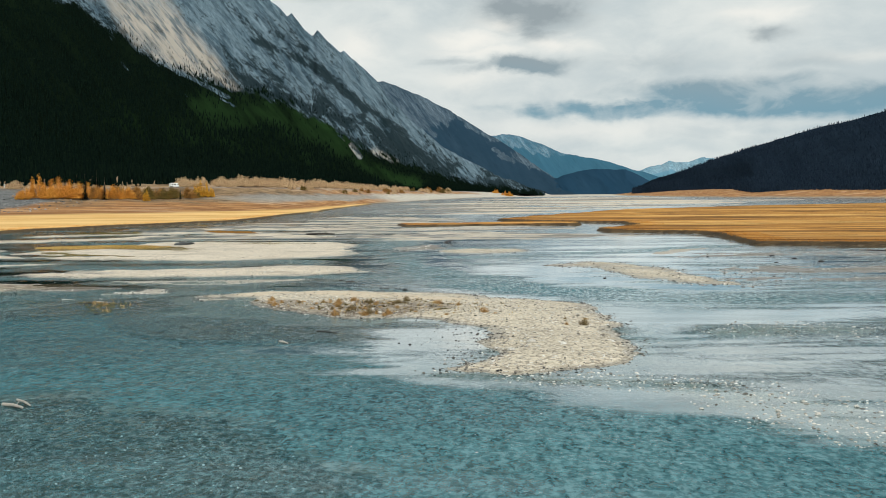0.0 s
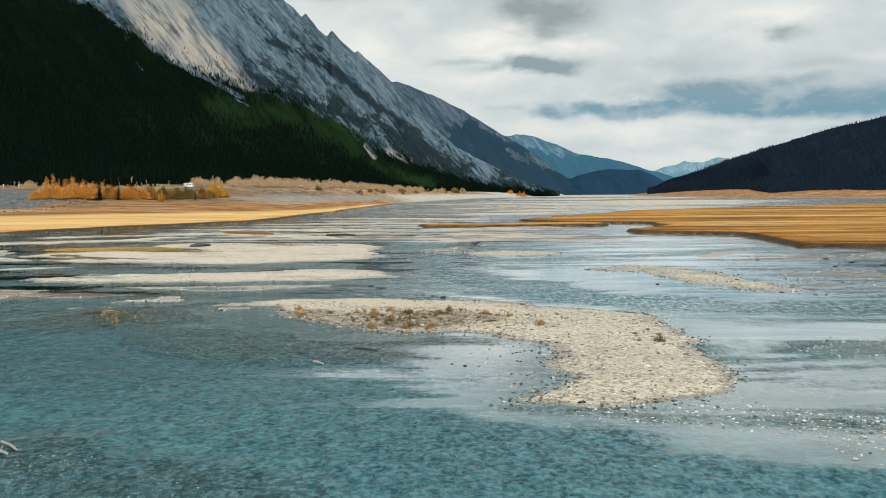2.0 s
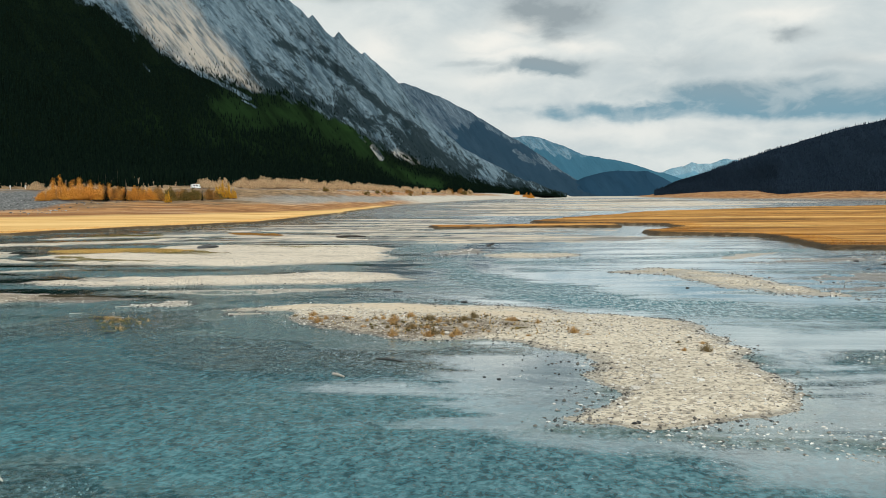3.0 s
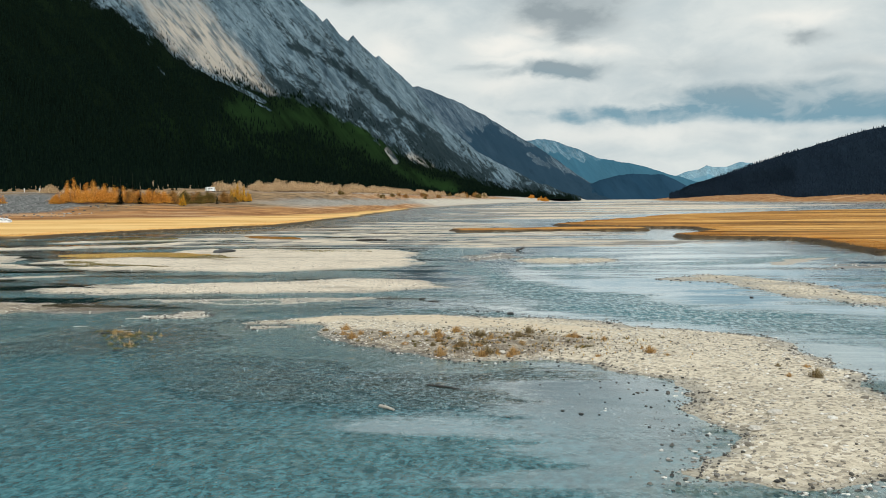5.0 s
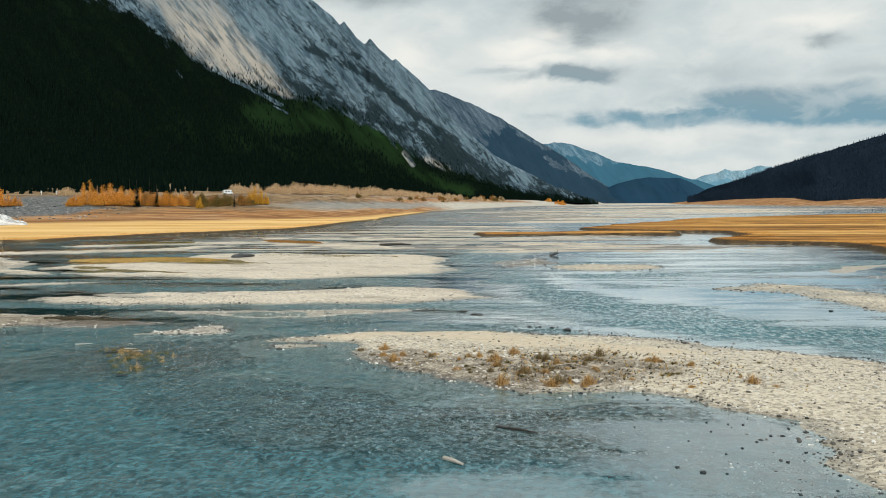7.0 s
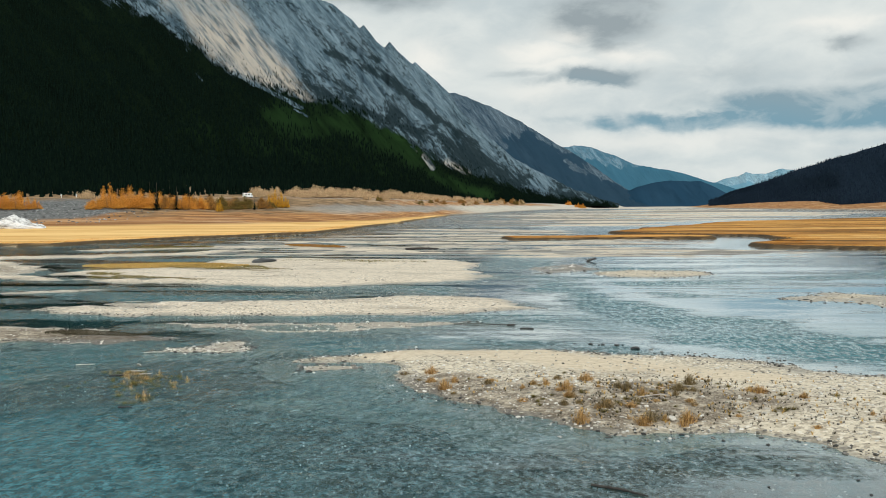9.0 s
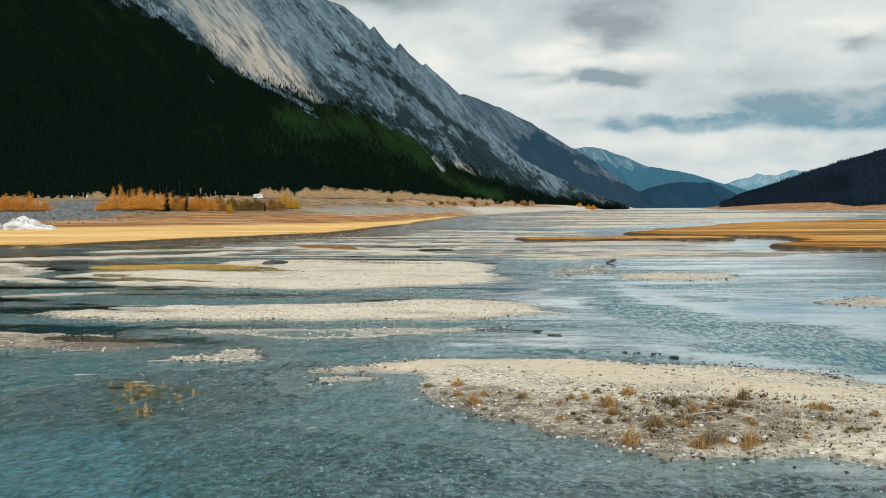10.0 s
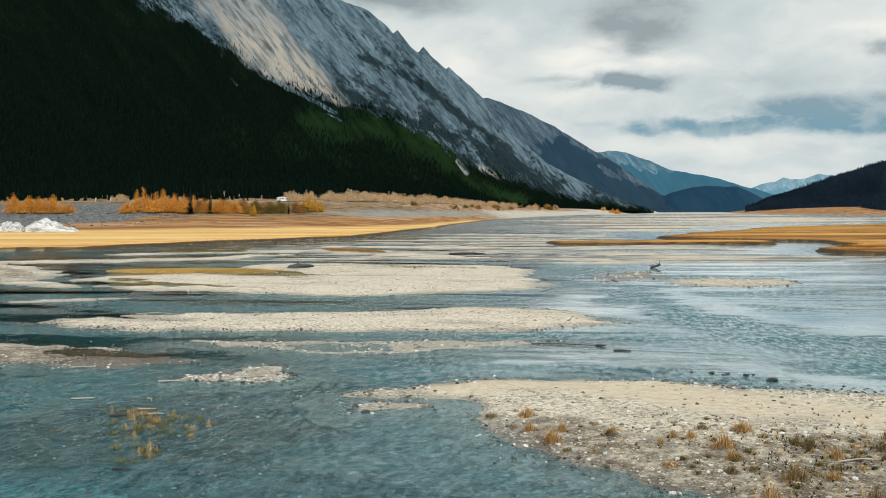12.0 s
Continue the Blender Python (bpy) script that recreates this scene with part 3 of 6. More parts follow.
RIGHT_FOOT = [(1300, 700), (760, 1000), (500, 1260), (425, 1540), (400, 2000), (430, 2480), (480, 3200), (560, 3900)]


def left_u(x, y):
    """0 at the foot of the western bank, 1 at the road; below 0 on the lake bed."""
    df, dr = line_dist(x, y, FOOT), line_dist(x, y, ROAD)
    bank = inside(x, y, FOOT + [(330, 4800), (-4000, 4800), (-4000, 430)]) < 0
    past = inside(x, y, ROAD + [(280, 4800), (-4000, 4800), (-4000, 640)]) < 0
    return np.where(bank, np.where(past, 1 + dr / 100.0, df / (df + dr + 1e-6)), -df / 100.0)


def right_d(x, y):
    d = line_dist(x, y, RIGHT_FOOT)
    return np.where(inside(x, y, RIGHT_FOOT + [(560, 4800), (5000, 4800), (5000, 700)]) < 0, d, -d)


SHOALS = []


def bank_height(x, y):
    u = left_u(x, y)
    z = np.interp(u, [-1, 0, 0.10, 0.28, 0.48, 0.62, 0.86, 0.93, 1.06, 1.13, 1.4, 2.2, 6], [0, 0, 0.8, 3.0, 6.2, 8.8, 12.6, 13, 13, 14.6, 16, 24, 47])
    return np.where(u > 0, z + 0.6 * fbm(x * 0.05, y * 0.05, 4, 3) * step(0.02, 0.3, u) * (1 - step(0.84, 0.9, u) * (1 - step(1.1, 1.2, u))), 0.0)


def ground_height(x, y):
    z = -0.42 + 0.10 * fbm(x * 0.08, y * 0.08, 4, 11)
    for pts, top in SHOALS:
        z = np.maximum(z, top - 0.10 * np.maximum(chain(x, y, pts) + 1.2 * fbm(x * 0.3, y * 0.3, 3, 5), 0))
    fl = inside(x, y, FLAT_LEFT) + 3.0 * fbm(x * 0.03, y * 0.03, 4, 21)
    fr = np.minimum(inside(x, y, FLAT_RIGHT), inside(x, y, STRIP_RIGHT)) + 2.2 * fbm(x * 0.05, y * 0.05, 4, 22)
    flat = np.minimum(fl, fr)
    z = np.maximum(z, -0.45 + 1.05 * step(1.0, -1.0, flat) + 0.08 * fbm(x * 0.1, y * 0.1, 3, 9) * (flat < -1))
    rd = right_d(x, y)
    z = np.where(rd > 0, np.maximum(z, np.interp(rd, [0, 40, 130, 180, 600], [0.1, 5, 16, 18, 40]) + 0.8 * fbm(x * 0.02, y * 0.02, 3, 31)), z)
    rr = np.hypot(x, y)
    z = np.where(rd <= 0, np.maximum(z, step(2500, 3000, rr) * (0.9 + 0.004 * np.maximum(rr - 2900, 0)) - 0.35), z)
    return np.maximum(z, np.where(left_u(x, y) > 0, bank_height(x, y) + 0.3, -9)), fl, fr, rd


# shallow gravel ridges that stay just under the water
SHOALS.append(([(-27, 70, 1.5), (-20, 66, 2.5), (-14, 61, 4.5), (-9, 57.5, 2.5), (-4, 58, 2)], -0.24))
SHOALS.append(([(-9, 60, 2), (-2, 57, 4), (0, 51, 2)], -0.13))
SHOALS.append(([(-3.5, 62.5, 0.8), (-0.6, 60.5, 1.2), (0.2, 56, 1.0), (-0.6, 51.5, 0.8)], -0.05))
SHOALS.append(([(-34, 66, 2), (-26, 73, 4), (-24, 80, 3)], -0.14))
SHOALS.append(([(-16.5, 38.5, 1.8), (-14, 34, 4), (-9, 30, 4), (-7, 24, 3)], -0.13))
SHOALS.append(([(4, 45, 1.5), (9.5, 51, 3.5), (11, 42, 3), (16, 47, 6), (26, 44, 7)], -0.10))
SHOALS.append(([(14, 60, 1.5), (21, 58, 3), (34, 60, 5)], -0.12))
SHOALS.append(([(22, 92, 3), (36, 100, 10), (52, 115, 10), (34, 125, 6)], -0.09))
SHOALS.append(([(-20, 90, 2), (-31, 92, 1)], -0.11))
SHOALS.append(([(-16, 92, 2), (-10, 88, 2), (-6, 87, 1.5)], -0.13))

# ---- one ground sheet round the whole valley, out to the horizon
ANG = np.radians(np.concatenate([np.linspace(-180, -52, 40)[:-1], np.linspace(-52, 46, 560), np.linspace(46, 180, 42)[1:]]))
RAD = np.concatenate([[0.0, 4, 8, 11], 14 * 1.0125 ** np.arange(0, 173), 120.5 * 1.0050 ** np.arange(0, 250), 420 * 1.0125 ** np.arange(0, 200)])
RAD = np.append(RAD[RAD < 4950], 4960.0)
A, R = np.meshgrid(ANG, RAD)
GX, GY = -5 + R * np.sin(A), 15 + R * np.cos(A)
GZ, FL, FR, RD = ground_height(GX, GY)
U = left_u(GX, GY)
nz = fbm(GX * 0.02, GY * 0.02, 4, 41)
nz2 = fbm(GX * 0.06, GY * 0.06, 4, 42)
gold = np.maximum(step(0.6, -1.4, FL), step(0.6, -1.4, FR)) * (GZ > -0.2)
rust = np.maximum(step(0.04, 0.12, U + 0.03 * nz), step(2, 20, RD))
scree_zone = step(0.14, 0.24, U + 0.06 * nz) * step(-196, -212, GX + 14 * nz) * step(-330, -290, GX) * step(0.88, 0.70, U + 0.1 * nz2)
scree_zone = np.maximum(scree_zone, 0.85 * step(0.28, 0.36, U + 0.05 * nz) * step(0.66, 0.52, U + 0.06 * nz2) * step(-160, -148, GX + 5 * nz) * step(560, 640, GY))
tan_zone = step(1.04, 1.10, U + 0.03 * nz) * step(2.2, 1.6, U) * step(620, 680, GY) * step(-205, -185, GX)
tan_zone = np.maximum(tan_zone, step(0.66, 0.80, U + 0.08 * nz2) * step(600, 800, GY) * step(0.25, -0.15, nz2))
silt_zone = np.maximum(0.35 * step(0.26, 0.34, U + 0.05 * nz) * step(0.62, 0.5, U + 0.06 * nz2) * step(-165, -150, GX + 5 * nz) * step(540, 600, GY), step(860, 1150, GY) * step(0.02, 0.08, U) * step(0.75, 0.5, U + 0.1 * nz2))
silt_zone = np.maximum(silt_zone, step(2400, 2700, R) * step(30, -30, RD))
me = sheet("ground", GX, GY, GZ, M_GROUND, {"gold": gold, "rust": rust, "scree": scree_zone, "tan": tan_zone, "silt": silt_zone, "upper": step(0.30, 0.42, U + 0.08 * nz2) * step(4.5, 3.5, U) * np.maximum(step(900, 700, GY), step(1.12, 1.2, U)), "mud_shadow": 0.95 * step(-2.2, -0.9, np.minimum(FL, FR)) * (GZ > -0.3) * step(0.06, 0.0, U) * step(5, -5, RD), "pale": step(-50, -70, GX) * step(1200, 700, GY)})
tagged(new("ground", me), "stony lake bed with gold sedge flats and bare brown banks", "ground", kind="structure")

# ---------------------------------------------------------------- gravel bars
BARS = []
ICO = bmesh.new()
bmesh.ops.create_icosphere(ICO, subdivisions=1, radius=0.5)
ICO_V = np.array([v.co[:] for v in ICO.verts])
ICO_F = np.array([[v.index for v in f.verts] for f in ICO.faces])
ICO.free()


# water inlets that cut into a bar, by the bar's seed
INLETS = {3: [(-43.2, 104.6, 0.3), (-40.5, 103.2, 0.8), (-37.5, 102.0, 0.4)], 15: [(21.0, 117, 1.0), (20.6, 109, 1.0), (22.5, 100, 0.8)], 4: [(-60, 133, 1.5), (-54, 131.5, 1.6), (-47, 130.0, 0.5)]}


def bar_sd(x, y, pts, rough, seed):
    body = chain(x, y, pts)
    if seed in INLETS:
        body = np.maximum(body, -chain(x, y, INLETS[seed]))
    return body + rough * (0.9 * fbm(x * 0.22, y * 0.22, 3, seed) + 0.55 * fbm(x * 0.8, y * 0.8, 4, seed + 7, 0.65))


def bar_top(sd, x, y, top, seed):
    body = top * (1 - np.exp(-np.maximum(-sd, 0) / (3.6 if top > 0 else 0.3))) + (0.07 if top > 0 else 0.04) * fbm(x * 0.35, y * 0.35, 4, seed + 3) * step(0.0, -1.5, sd)
    return np.where(sd < 0, body, -0.085 * sd)


def gravel_bar(label, pts, top=0.28, rough=1.0, mat=M_GRAVEL, pebbles=0, cell=0.4, seed=0, biggest=0.3, weeds=(), sands=()):
    """A low island of river gravel: discs along its spine give its plan."""
    p = np.array(pts)
    pad = p[:, 2].max() + 4.0
    xs = np.arange(p[:, 0].min() - pad, p[:, 0].max() + pad, cell)
    ys = np.arange(p[:, 1].min() - pad, p[:, 1].max() + pad, cell)
    X, Y = np.meshgrid(xs, ys)
    sd = bar_sd(X, Y, pts, rough, seed)
    attrs = {}
    for key, discs in (("weed", weeds), ("sand", sands)):
        if discs:
            d = chain(X, Y, discs) + 1.3 * fbm(X * 0.35, Y * 0.35, 4, seed + 50)
            attrs[key] = step(1.0, -1.0, d)
    me = sheet("gravel_bar", X, Y, bar_top(sd, X, Y, top, seed), mat, attrs, keep=sd < 3.4)
    ob = tagged(new("gravel_bar", me), label, "gravel bar", "gravel bars in the river")
    BARS.append((pts, rough, seed, top))
    if pebbles:
        spread = 2.2 if top < 0.02 else 0.9
        rs = np.random.RandomState(seed + 100)
        px, py = rs.uniform(xs[0], xs[-1], pebbles * 6), rs.uniform(ys[0], ys[-1], pebbles * 6)
        d = bar_sd(px, py, pts, rough, seed)
        bare = chain(px, py, sands) < 0.3 if sands else np.zeros(len(px), bool)
        ok = (d < spread) & ~(bare & (rs.rand(len(px)) < 0.8)) & (rs.rand(len(px)) < np.where(d > -0.8, 1.0, 0.55 + 0.4 * fbm(px * 0.4, py * 0.4, 3, seed)))
        px, py, d = px[ok][:pebbles], py[ok][:pebbles], d[ok][:pebbles]
        s = biggest * (0.24 + 0.76 * rs.rand(len(px)) ** 6)
        pos = np.stack([px, py, np.maximum(bar_top(d, px, py, top, seed), -0.02 if top < 0 else -9) + 0.08 * s], -1)
        sq = np.stack([0.8 + 0.6 * rs.rand(len(px)), 0.6 + 0.4 * rs.rand(len(px)), 0.35 + 0.35 * rs.rand(len(px))], -1)
        for tag, sel, mm in (("shingle", (d < -0.15) | (top < 0.02), M_STONE), ("wet_shingle", (d >= -0.15) & (top >= 0.02), M_STONE_WET)):
            if sel.sum() > 3:
                st = mesh_part(tag, scatter(tag, ICO_V, ICO_F, pos[sel], s[sel], rs.rand(sel.sum()) * 6.28, mm, sq[sel], 0.5), ob)
                tagged(st, "mixed pale and grey rounded stones" if tag == "shingle" else "dark wet stones at the waterline", kind="stuff")
    return ob


gravel_bar("long pale gravel bar with dry grass tufts and a hooked end",
           [(-20.5, 79.0, 0.6), (-16, 80.2, 2.5), (-10.8, 77.6, 5.7), (-8, 74.6, 7.2), (-5.0, 73.2, 8.4), (1.2, 69.9, 6.8), (4.6, 61.5, 3.9), (4.7, 55.5, 3.8), (4.8, 50.6, 3.3), (1.7, 47.6, 2.0), (-0.5, 46.6, 1.1)],
           0.36, 0.8, M_GRAVEL, 16000, 0.3, 1, 0.19, [(-13.5, 73, 1.6), (-9.5, 69.5, 3.4), (-5.5, 69, 3.6), (-2, 69.5, 1.5)], [(-17, 80.5, 1.2), (-12, 80.5, 2.4), (-7, 77.5, 2.2), (-2, 74.2, 1.4)])
gravel_bar("detached pale gravel patch at the tip of a bar", [(-19.6, 77.0, 0.9), (-18.4, 77.1, 0.6)], 0.14, 0.5, M_GRAVEL_WHITE, 300, 0.25, 2)
gravel_bar("long narrow bar of white gravel in open water",
           [(-43.6, 101.8, 1.5), (-40.3, 101.6, 3.4), (-36, 101.6, 4.6), (-32, 102.3, 5.0), (-25, 103.0, 5.8), (-19, 105.3, 6.9), (-14, 104.2, 3.0), (-10, 102.9, 0.4)], 0.30, 0.9, M_GRAVEL_WHITE, 4500, 0.4, 3, 0.19)
gravel_bar("broad pale gravel island with a strip of sedge",
           [(-58, 138, 5), (-46, 139, 14), (-33, 138, 17), (-22.5, 133, 7), (-25.5, 158, 7), (-45, 160, 9)], 0.32, 1.5, M_GRAVEL_WHITE, 3000, 0.6, 4, 0.22, [(-62, 150, 1.5), (-52, 147, 5), (-44, 142, 3)])
gravel_bar("pale gravel streak beside the sedge flat", [(-91, 171, 3), (-78, 176, 4), (-66, 182, 4.5), (-58, 196, 2)], 0.25, 2.8, M_GRAVEL_WHITE, 900, 0.7, 5, 0.26, [(-82, 175, 2.0), (-68, 181, 1.0)])
gravel_bar("thin pale gravel streak with brown grass", [(-86, 196, 2), (-74, 205, 4), (-62, 207, 3)], 0.25, 2.8, M_GRAVEL_WHITE, 700, 0.7, 6, 0.26, [(-80, 203, 2.0), (-70, 206, 1.5)])
gravel_bar("pale gravel bar with a brown grass crown", [(-57, 218, 3), (-50, 210, 6.5), (-40, 198, 4), (-28, 186, 3)], 0.28, 2.2, M_GRAVEL_WHITE, 700, 0.7, 7, 0.26, [(-55, 215, 2.0), (-50, 209, 3.5), (-42, 200, 2.0)])
gravel_bar("low pale gravel streak in dark slack water", [(-86, 158, 5), (-77, 149, 5.5), (-70, 139, 3.5), (-67, 135, 1.5)], 0.2, 1.8, M_GRAVEL_WHITE, 1400, 0.6, 8, 0.24, [(-85, 157, 2.5), (-77, 150, 1.6), (-70, 140, 1.0)])
gravel_bar("low pale gravel streak near the slack water", [(-78, 131, 2), (-66, 133, 2.0), (-57, 128, 0.8)], 0.18, 1.3, M_GRAVEL_WHITE, 700, 0.5, 9, 0.22)
gravel_bar("small pale gravel patch in dark water", [(-54.5, 113.5, 0.5), (-51, 115.5, 1.2), (-47.5, 117, 0.6)], 0.14, 0.9, M_GRAVEL_WHITE, 600, 0.4, 10, 0.2)
gravel_bar("tan gravel bar with dark wet weed", [(-58, 88, 5.0), (-48, 87.7, 4.0), (-42, 87.2, 3.6), (-37, 87.0, 2.8)], 0.42, 0.8, M_GRAVEL, 1800, 0.35, 11, 0.2, [(-50, 89.5, 2.0), (-42, 86.2, 2.4), (-37, 86.6, 2.5)])
gravel_bar("dark weedy gravel spit just above water", [(-36.5, 87.0, 2.4), (-33, 86.0, 2.3), (-30.5, 85.8, 1.2)], 0.20, 0.7, M_GRAVEL_DARK, 900, 0.3, 12, 0.15, [(-38, 87.2, 2.6), (-33, 86, 2.6), (-30, 85.8, 1.5)])
gravel_bar("small white pebble bar with driftwood", [(-28.2, 81.6, 0.3), (-26.8, 81.7, 0.9), (-25.7, 82.2, 1.3), (-26.2, 84.4, 0.6)], 0.07, 0.9, M_GRAVEL_WHITE, 1900, 0.25, 13, 0.24)
gravel_bar("grey pebble ridge barely above water", [(-32.4, 92.9, 0.3), (-28, 91.6, 0.9), (-24, 90.9, 1.9), (-20.5, 92.2, 1.8), (-16, 93.6, 0.8), (-12.5, 93.4, 0.3)], 0.08, 0.9, M_GRAVEL_WHITE, 2200, 0.3, 14, 0.22)
gravel_bar("tan gravel bar with stones along its edge", [(9.8, 111, 0.8), (14.4, 112, 3.2), (16.6, 106, 3.6), (17.6, 97, 2.8), (20.2, 89.6, 1.6), (23, 86, 0.5)], 0.13, 1.5, M_GRAVEL, 2600, 0.45, 15, 0.26)
gravel_bar("low grey gravel shoal broken by pools", [(25, 101, 1.6), (31, 105, 3.4), (44, 104, 4.5), (58, 104, 4)], 0.045, 2.2, M_GRAVEL_DARK, 1500, 0.45, 16, 0.26)
gravel_bar("low grey gravel shoal with scattered stones", [(26, 124, 1.6), (34, 129, 3.4), (46, 130, 4.5), (64, 125, 5)], 0.05, 2.2, M_GRAVEL_DARK, 1500, 0.5, 17, 0.3)
gravel_bar("thin grey gravel streak at the pool edge", [(24, 93, 0.7), (32, 92, 1.6), (42, 92, 2.0)], 0.04, 1.6, M_GRAVEL_DARK, 700, 0.4, 18, 0.26)
gravel_bar("scattered pebbles breaking the water surface", [(3.9, 45.0, 0.2), (8.4, 43.4, 0.5), (10.6, 41.2, 1.0), (12.2, 38.2, 1.3), (14.5, 35.5, 1.2), (18, 33, 1.2)], -0.10, 1.0, M_GRAVEL, 6500, 0.3, 19, 0.17)
gravel_bar("little pebble patch breaking the surface", [(15.2, 58.8, 0.3), (18.2, 61.0, 0.9), (20.6, 59.6, 0.6)], -0.10, 0.9, M_GRAVEL, 1300, 0.3, 20, 0.18)
gravel_bar("oval tan gravel bar ringed by a fast channel", [(-2, 137.4, 1.2), (1.3, 139, 5.5), (4, 140, 4.5)], 0.22, 1.0, M_GRAVEL, 500, 0.5, 21, 0.4)
gravel_bar("small pale gravel bar by the channel fork", [(-9.2, 139.5, 0.8), (-7.4, 147, 3.2), (-6, 154, 1)], 0.14, 1.0, M_GRAVEL_DARK, 300, 0.5, 22, 0.4)
gravel_bar("pale gravel tongue in the side channel", [(24, 130, 0.6), (28, 138, 1.6), (33, 143, 1.0)], 0.12, 0.9, M_GRAVEL_WHITE, 0, 0.5, 23)

# thin braided streaks far up the river
rs = np.random.RandomState(7)
made = 0
while made < 240:
    d = 175 * (2300 / 175) ** (rs.rand() ** 1.3)
    a = radians(rs.uniform(-17, 12 if d > 420 else 7))
    x, y = d * math.sin(a), d * math.cos(a)
    half, w = rs.uniform(7, 26) * (d / 250) ** 1.05, rs.uniform(0.8, 4.2) * (d / 250) ** 1.75
    px, py = np.array((x - half, x, x + half)), np.array((y, y, y))
    if (inside(px, py, FLAT_RIGHT) < w + 6).any() or (inside(px, py, FLAT_LEFT) < w + 8).any() or (left_u(px, py) > -0.05).any() or (right_d(px, py) > -30).any():
        continue
    ty = rs.uniform(-0.2, 0.2) * half
    pale = rs.rand() < 0.6
    gravel_bar("thin braided streak of " + ("pale" if pale else "dark weedy") + " gravel up the river", [(x - half, y - ty, w * 0.3), (x + rs.uniform(-0.4, 0.4) * half, y + rs.uniform(-0.5, 0.5) * w, w), (x + half, y + ty, w * 0.4)],
               0.22, 1.0 * (d / 250) ** 1.3, M_GRAVEL_WHITE if pale else M_GRAVEL_DARK, 0, 0.9 * (d / 250) ** 1.25, 200 + made)
    made += 1

# ---------------------------------------------------------------- the water sheet
land = np.full(GX.shape, 99.0)
for pts, rough, seed, top in BARS[:23]:
    land = np.minimum(land, chain(GX, GY, pts))
bedz = GZ + 0.02
murk = np.clip((-bedz - 0.03) / 0.36, 0, 1)
murk = np.minimum(murk, np.clip(0.22 + (land + 0.9 * fbm(GX * 0.25, GY * 0.25, 3, 63)) * 0.22, 0, 1))
shallows = step(3.0, -3.0, chain(GX, GY, [(-34, 82, 4), (-26, 77, 6), (-19, 70, 7), (-13, 63, 6), (-7, 59, 3)]) + 2.5 * fbm(GX * 0.12, GY * 0.12, 4, 64))
murk = murk * (1 - 0.38 * shallows)
murk = np.clip(murk + 0.15 * fbm(GX * 0.1, GY * 0.1, 3, 61), 0, 1)
# calm pools in the lee of the bars, fast rippled channels between them
calm = np.full(GX.shape, 99.0)
for pool in ([(-3.5, 63.6, 1.2), (-1.0, 62.3, 1.9), (-1.2, 58, 3.8), (-2.0, 54, 4.4), (-2.2, 49.5, 3.8), (-5, 51, 3.0), (-9.5, 52, 1.6)], [(-4.5, 46.6, 1.5), (-0.8, 43.8, 2.3), (3.6, 42.6, 2.2), (6.3, 41.4, 2.0), (9, 38.8, 1.9), (12, 35, 1.6)],
             [(-5, 126, 2), (-2, 111, 3), (4, 104, 5), (8.8, 97, 4.4), (11.5, 91, 2.6), (16, 86, 1.4), (26, 85, 1.6)], [(-17, 90, 1.6), (-11, 89.3, 2.8), (-6, 87.6, 2.8), (-2, 82, 2.2), (4, 75.2, 2.5), (8.8, 67.4, 2.6), (10.4, 58, 2.4)],
             [(10.5, 60, 1.5), (13, 64, 3), (20, 66.5, 3.6), (27, 68, 4), (40, 68, 5)], [(-15.5, 122, 2.5), (-12.5, 114, 4), (-9, 107, 3)], [(20.5, 117, 1.5), (21.5, 108, 1.8), (23, 99, 1.4)], [(20, 129, 1.0), (27, 134, 1.2), (34, 141, 1.0)], [(2, 175, 8), (20, 185, 9)],
             [(-45, 92.3, 0.9), (-37, 90.4, 1.3), (-32, 89.0, 1.2), (-28.5, 88.2, 0.5)], [(-56, 110.5, 1.2), (-46, 108.3, 0.6)], [(-43.2, 104.6, 0.5), (-40.5, 103.2, 1.0), (-37.5, 102.0, 0.6)], [(-62, 123, 2), (-55, 123, 1.6), (-48, 121, 1.2), (-40, 120.5, 0.5)], [(-72, 151, 1.2), (-66, 145, 1.4), (-58, 134, 1.8), (-52, 131, 1)]):
    calm = np.minimum(calm, chain(GX, GY, pool) + 1.3 * fbm(GX * 0.12, GY * 0.3, 4, 71) + 0.7 * fbm(GX * 0.5, GY * 1.1, 3, 72))
fast = np.full(GX.shape, 99.0)
for run in ([(-7, 130, 3), (-8, 113, 3.6), (-4.2, 103, 4.0), (0.3, 92.8, 4.2), (3.1, 87, 3.8), (7.3, 80.5, 3.4), (15.3, 77.4, 3.6), (24, 77.6, 3.8), (32, 75.6, 4), (46, 74, 4)], [(-10, 128, 3), (0, 126, 2.2), (12, 131, 2.6), (24, 137, 2.6), (38, 149, 3)], [(-30, 97, 2), (-46, 96, 2), (-70, 98, 4)], [(-14, 150, 4), (-12, 170, 5), (-20, 185, 4)]):
    fast = np.minimum(fast, chain(GX, GY, run) + 1.6 * fbm(GX * 0.18, GY * 0.18, 3, 73))
lane = step(1.6, -1.2, fast)
ripple = np.interp(R, [0, 22, 45, 68, 95, 160, 400, 1200], [1.0, 1.0, 1.0, 0.88, 0.50, 0.34, 0.20, 0.08])
ripple = ripple * (1 - 0.5 * step(56, 64, GY) * step(-1, 11, GX + 4 * fbm(GX * 0.06, GY * 0.12, 3, 77)) * (0.5 + 0.5 * step(-0.3, 0.3, fbm(GX * 0.05, GY * 0.16, 4, 78))))
ripple = np.maximum(ripple, 0.95 * lane) * (0.12 + 0.88 * step(-2.2, 1.8, calm))
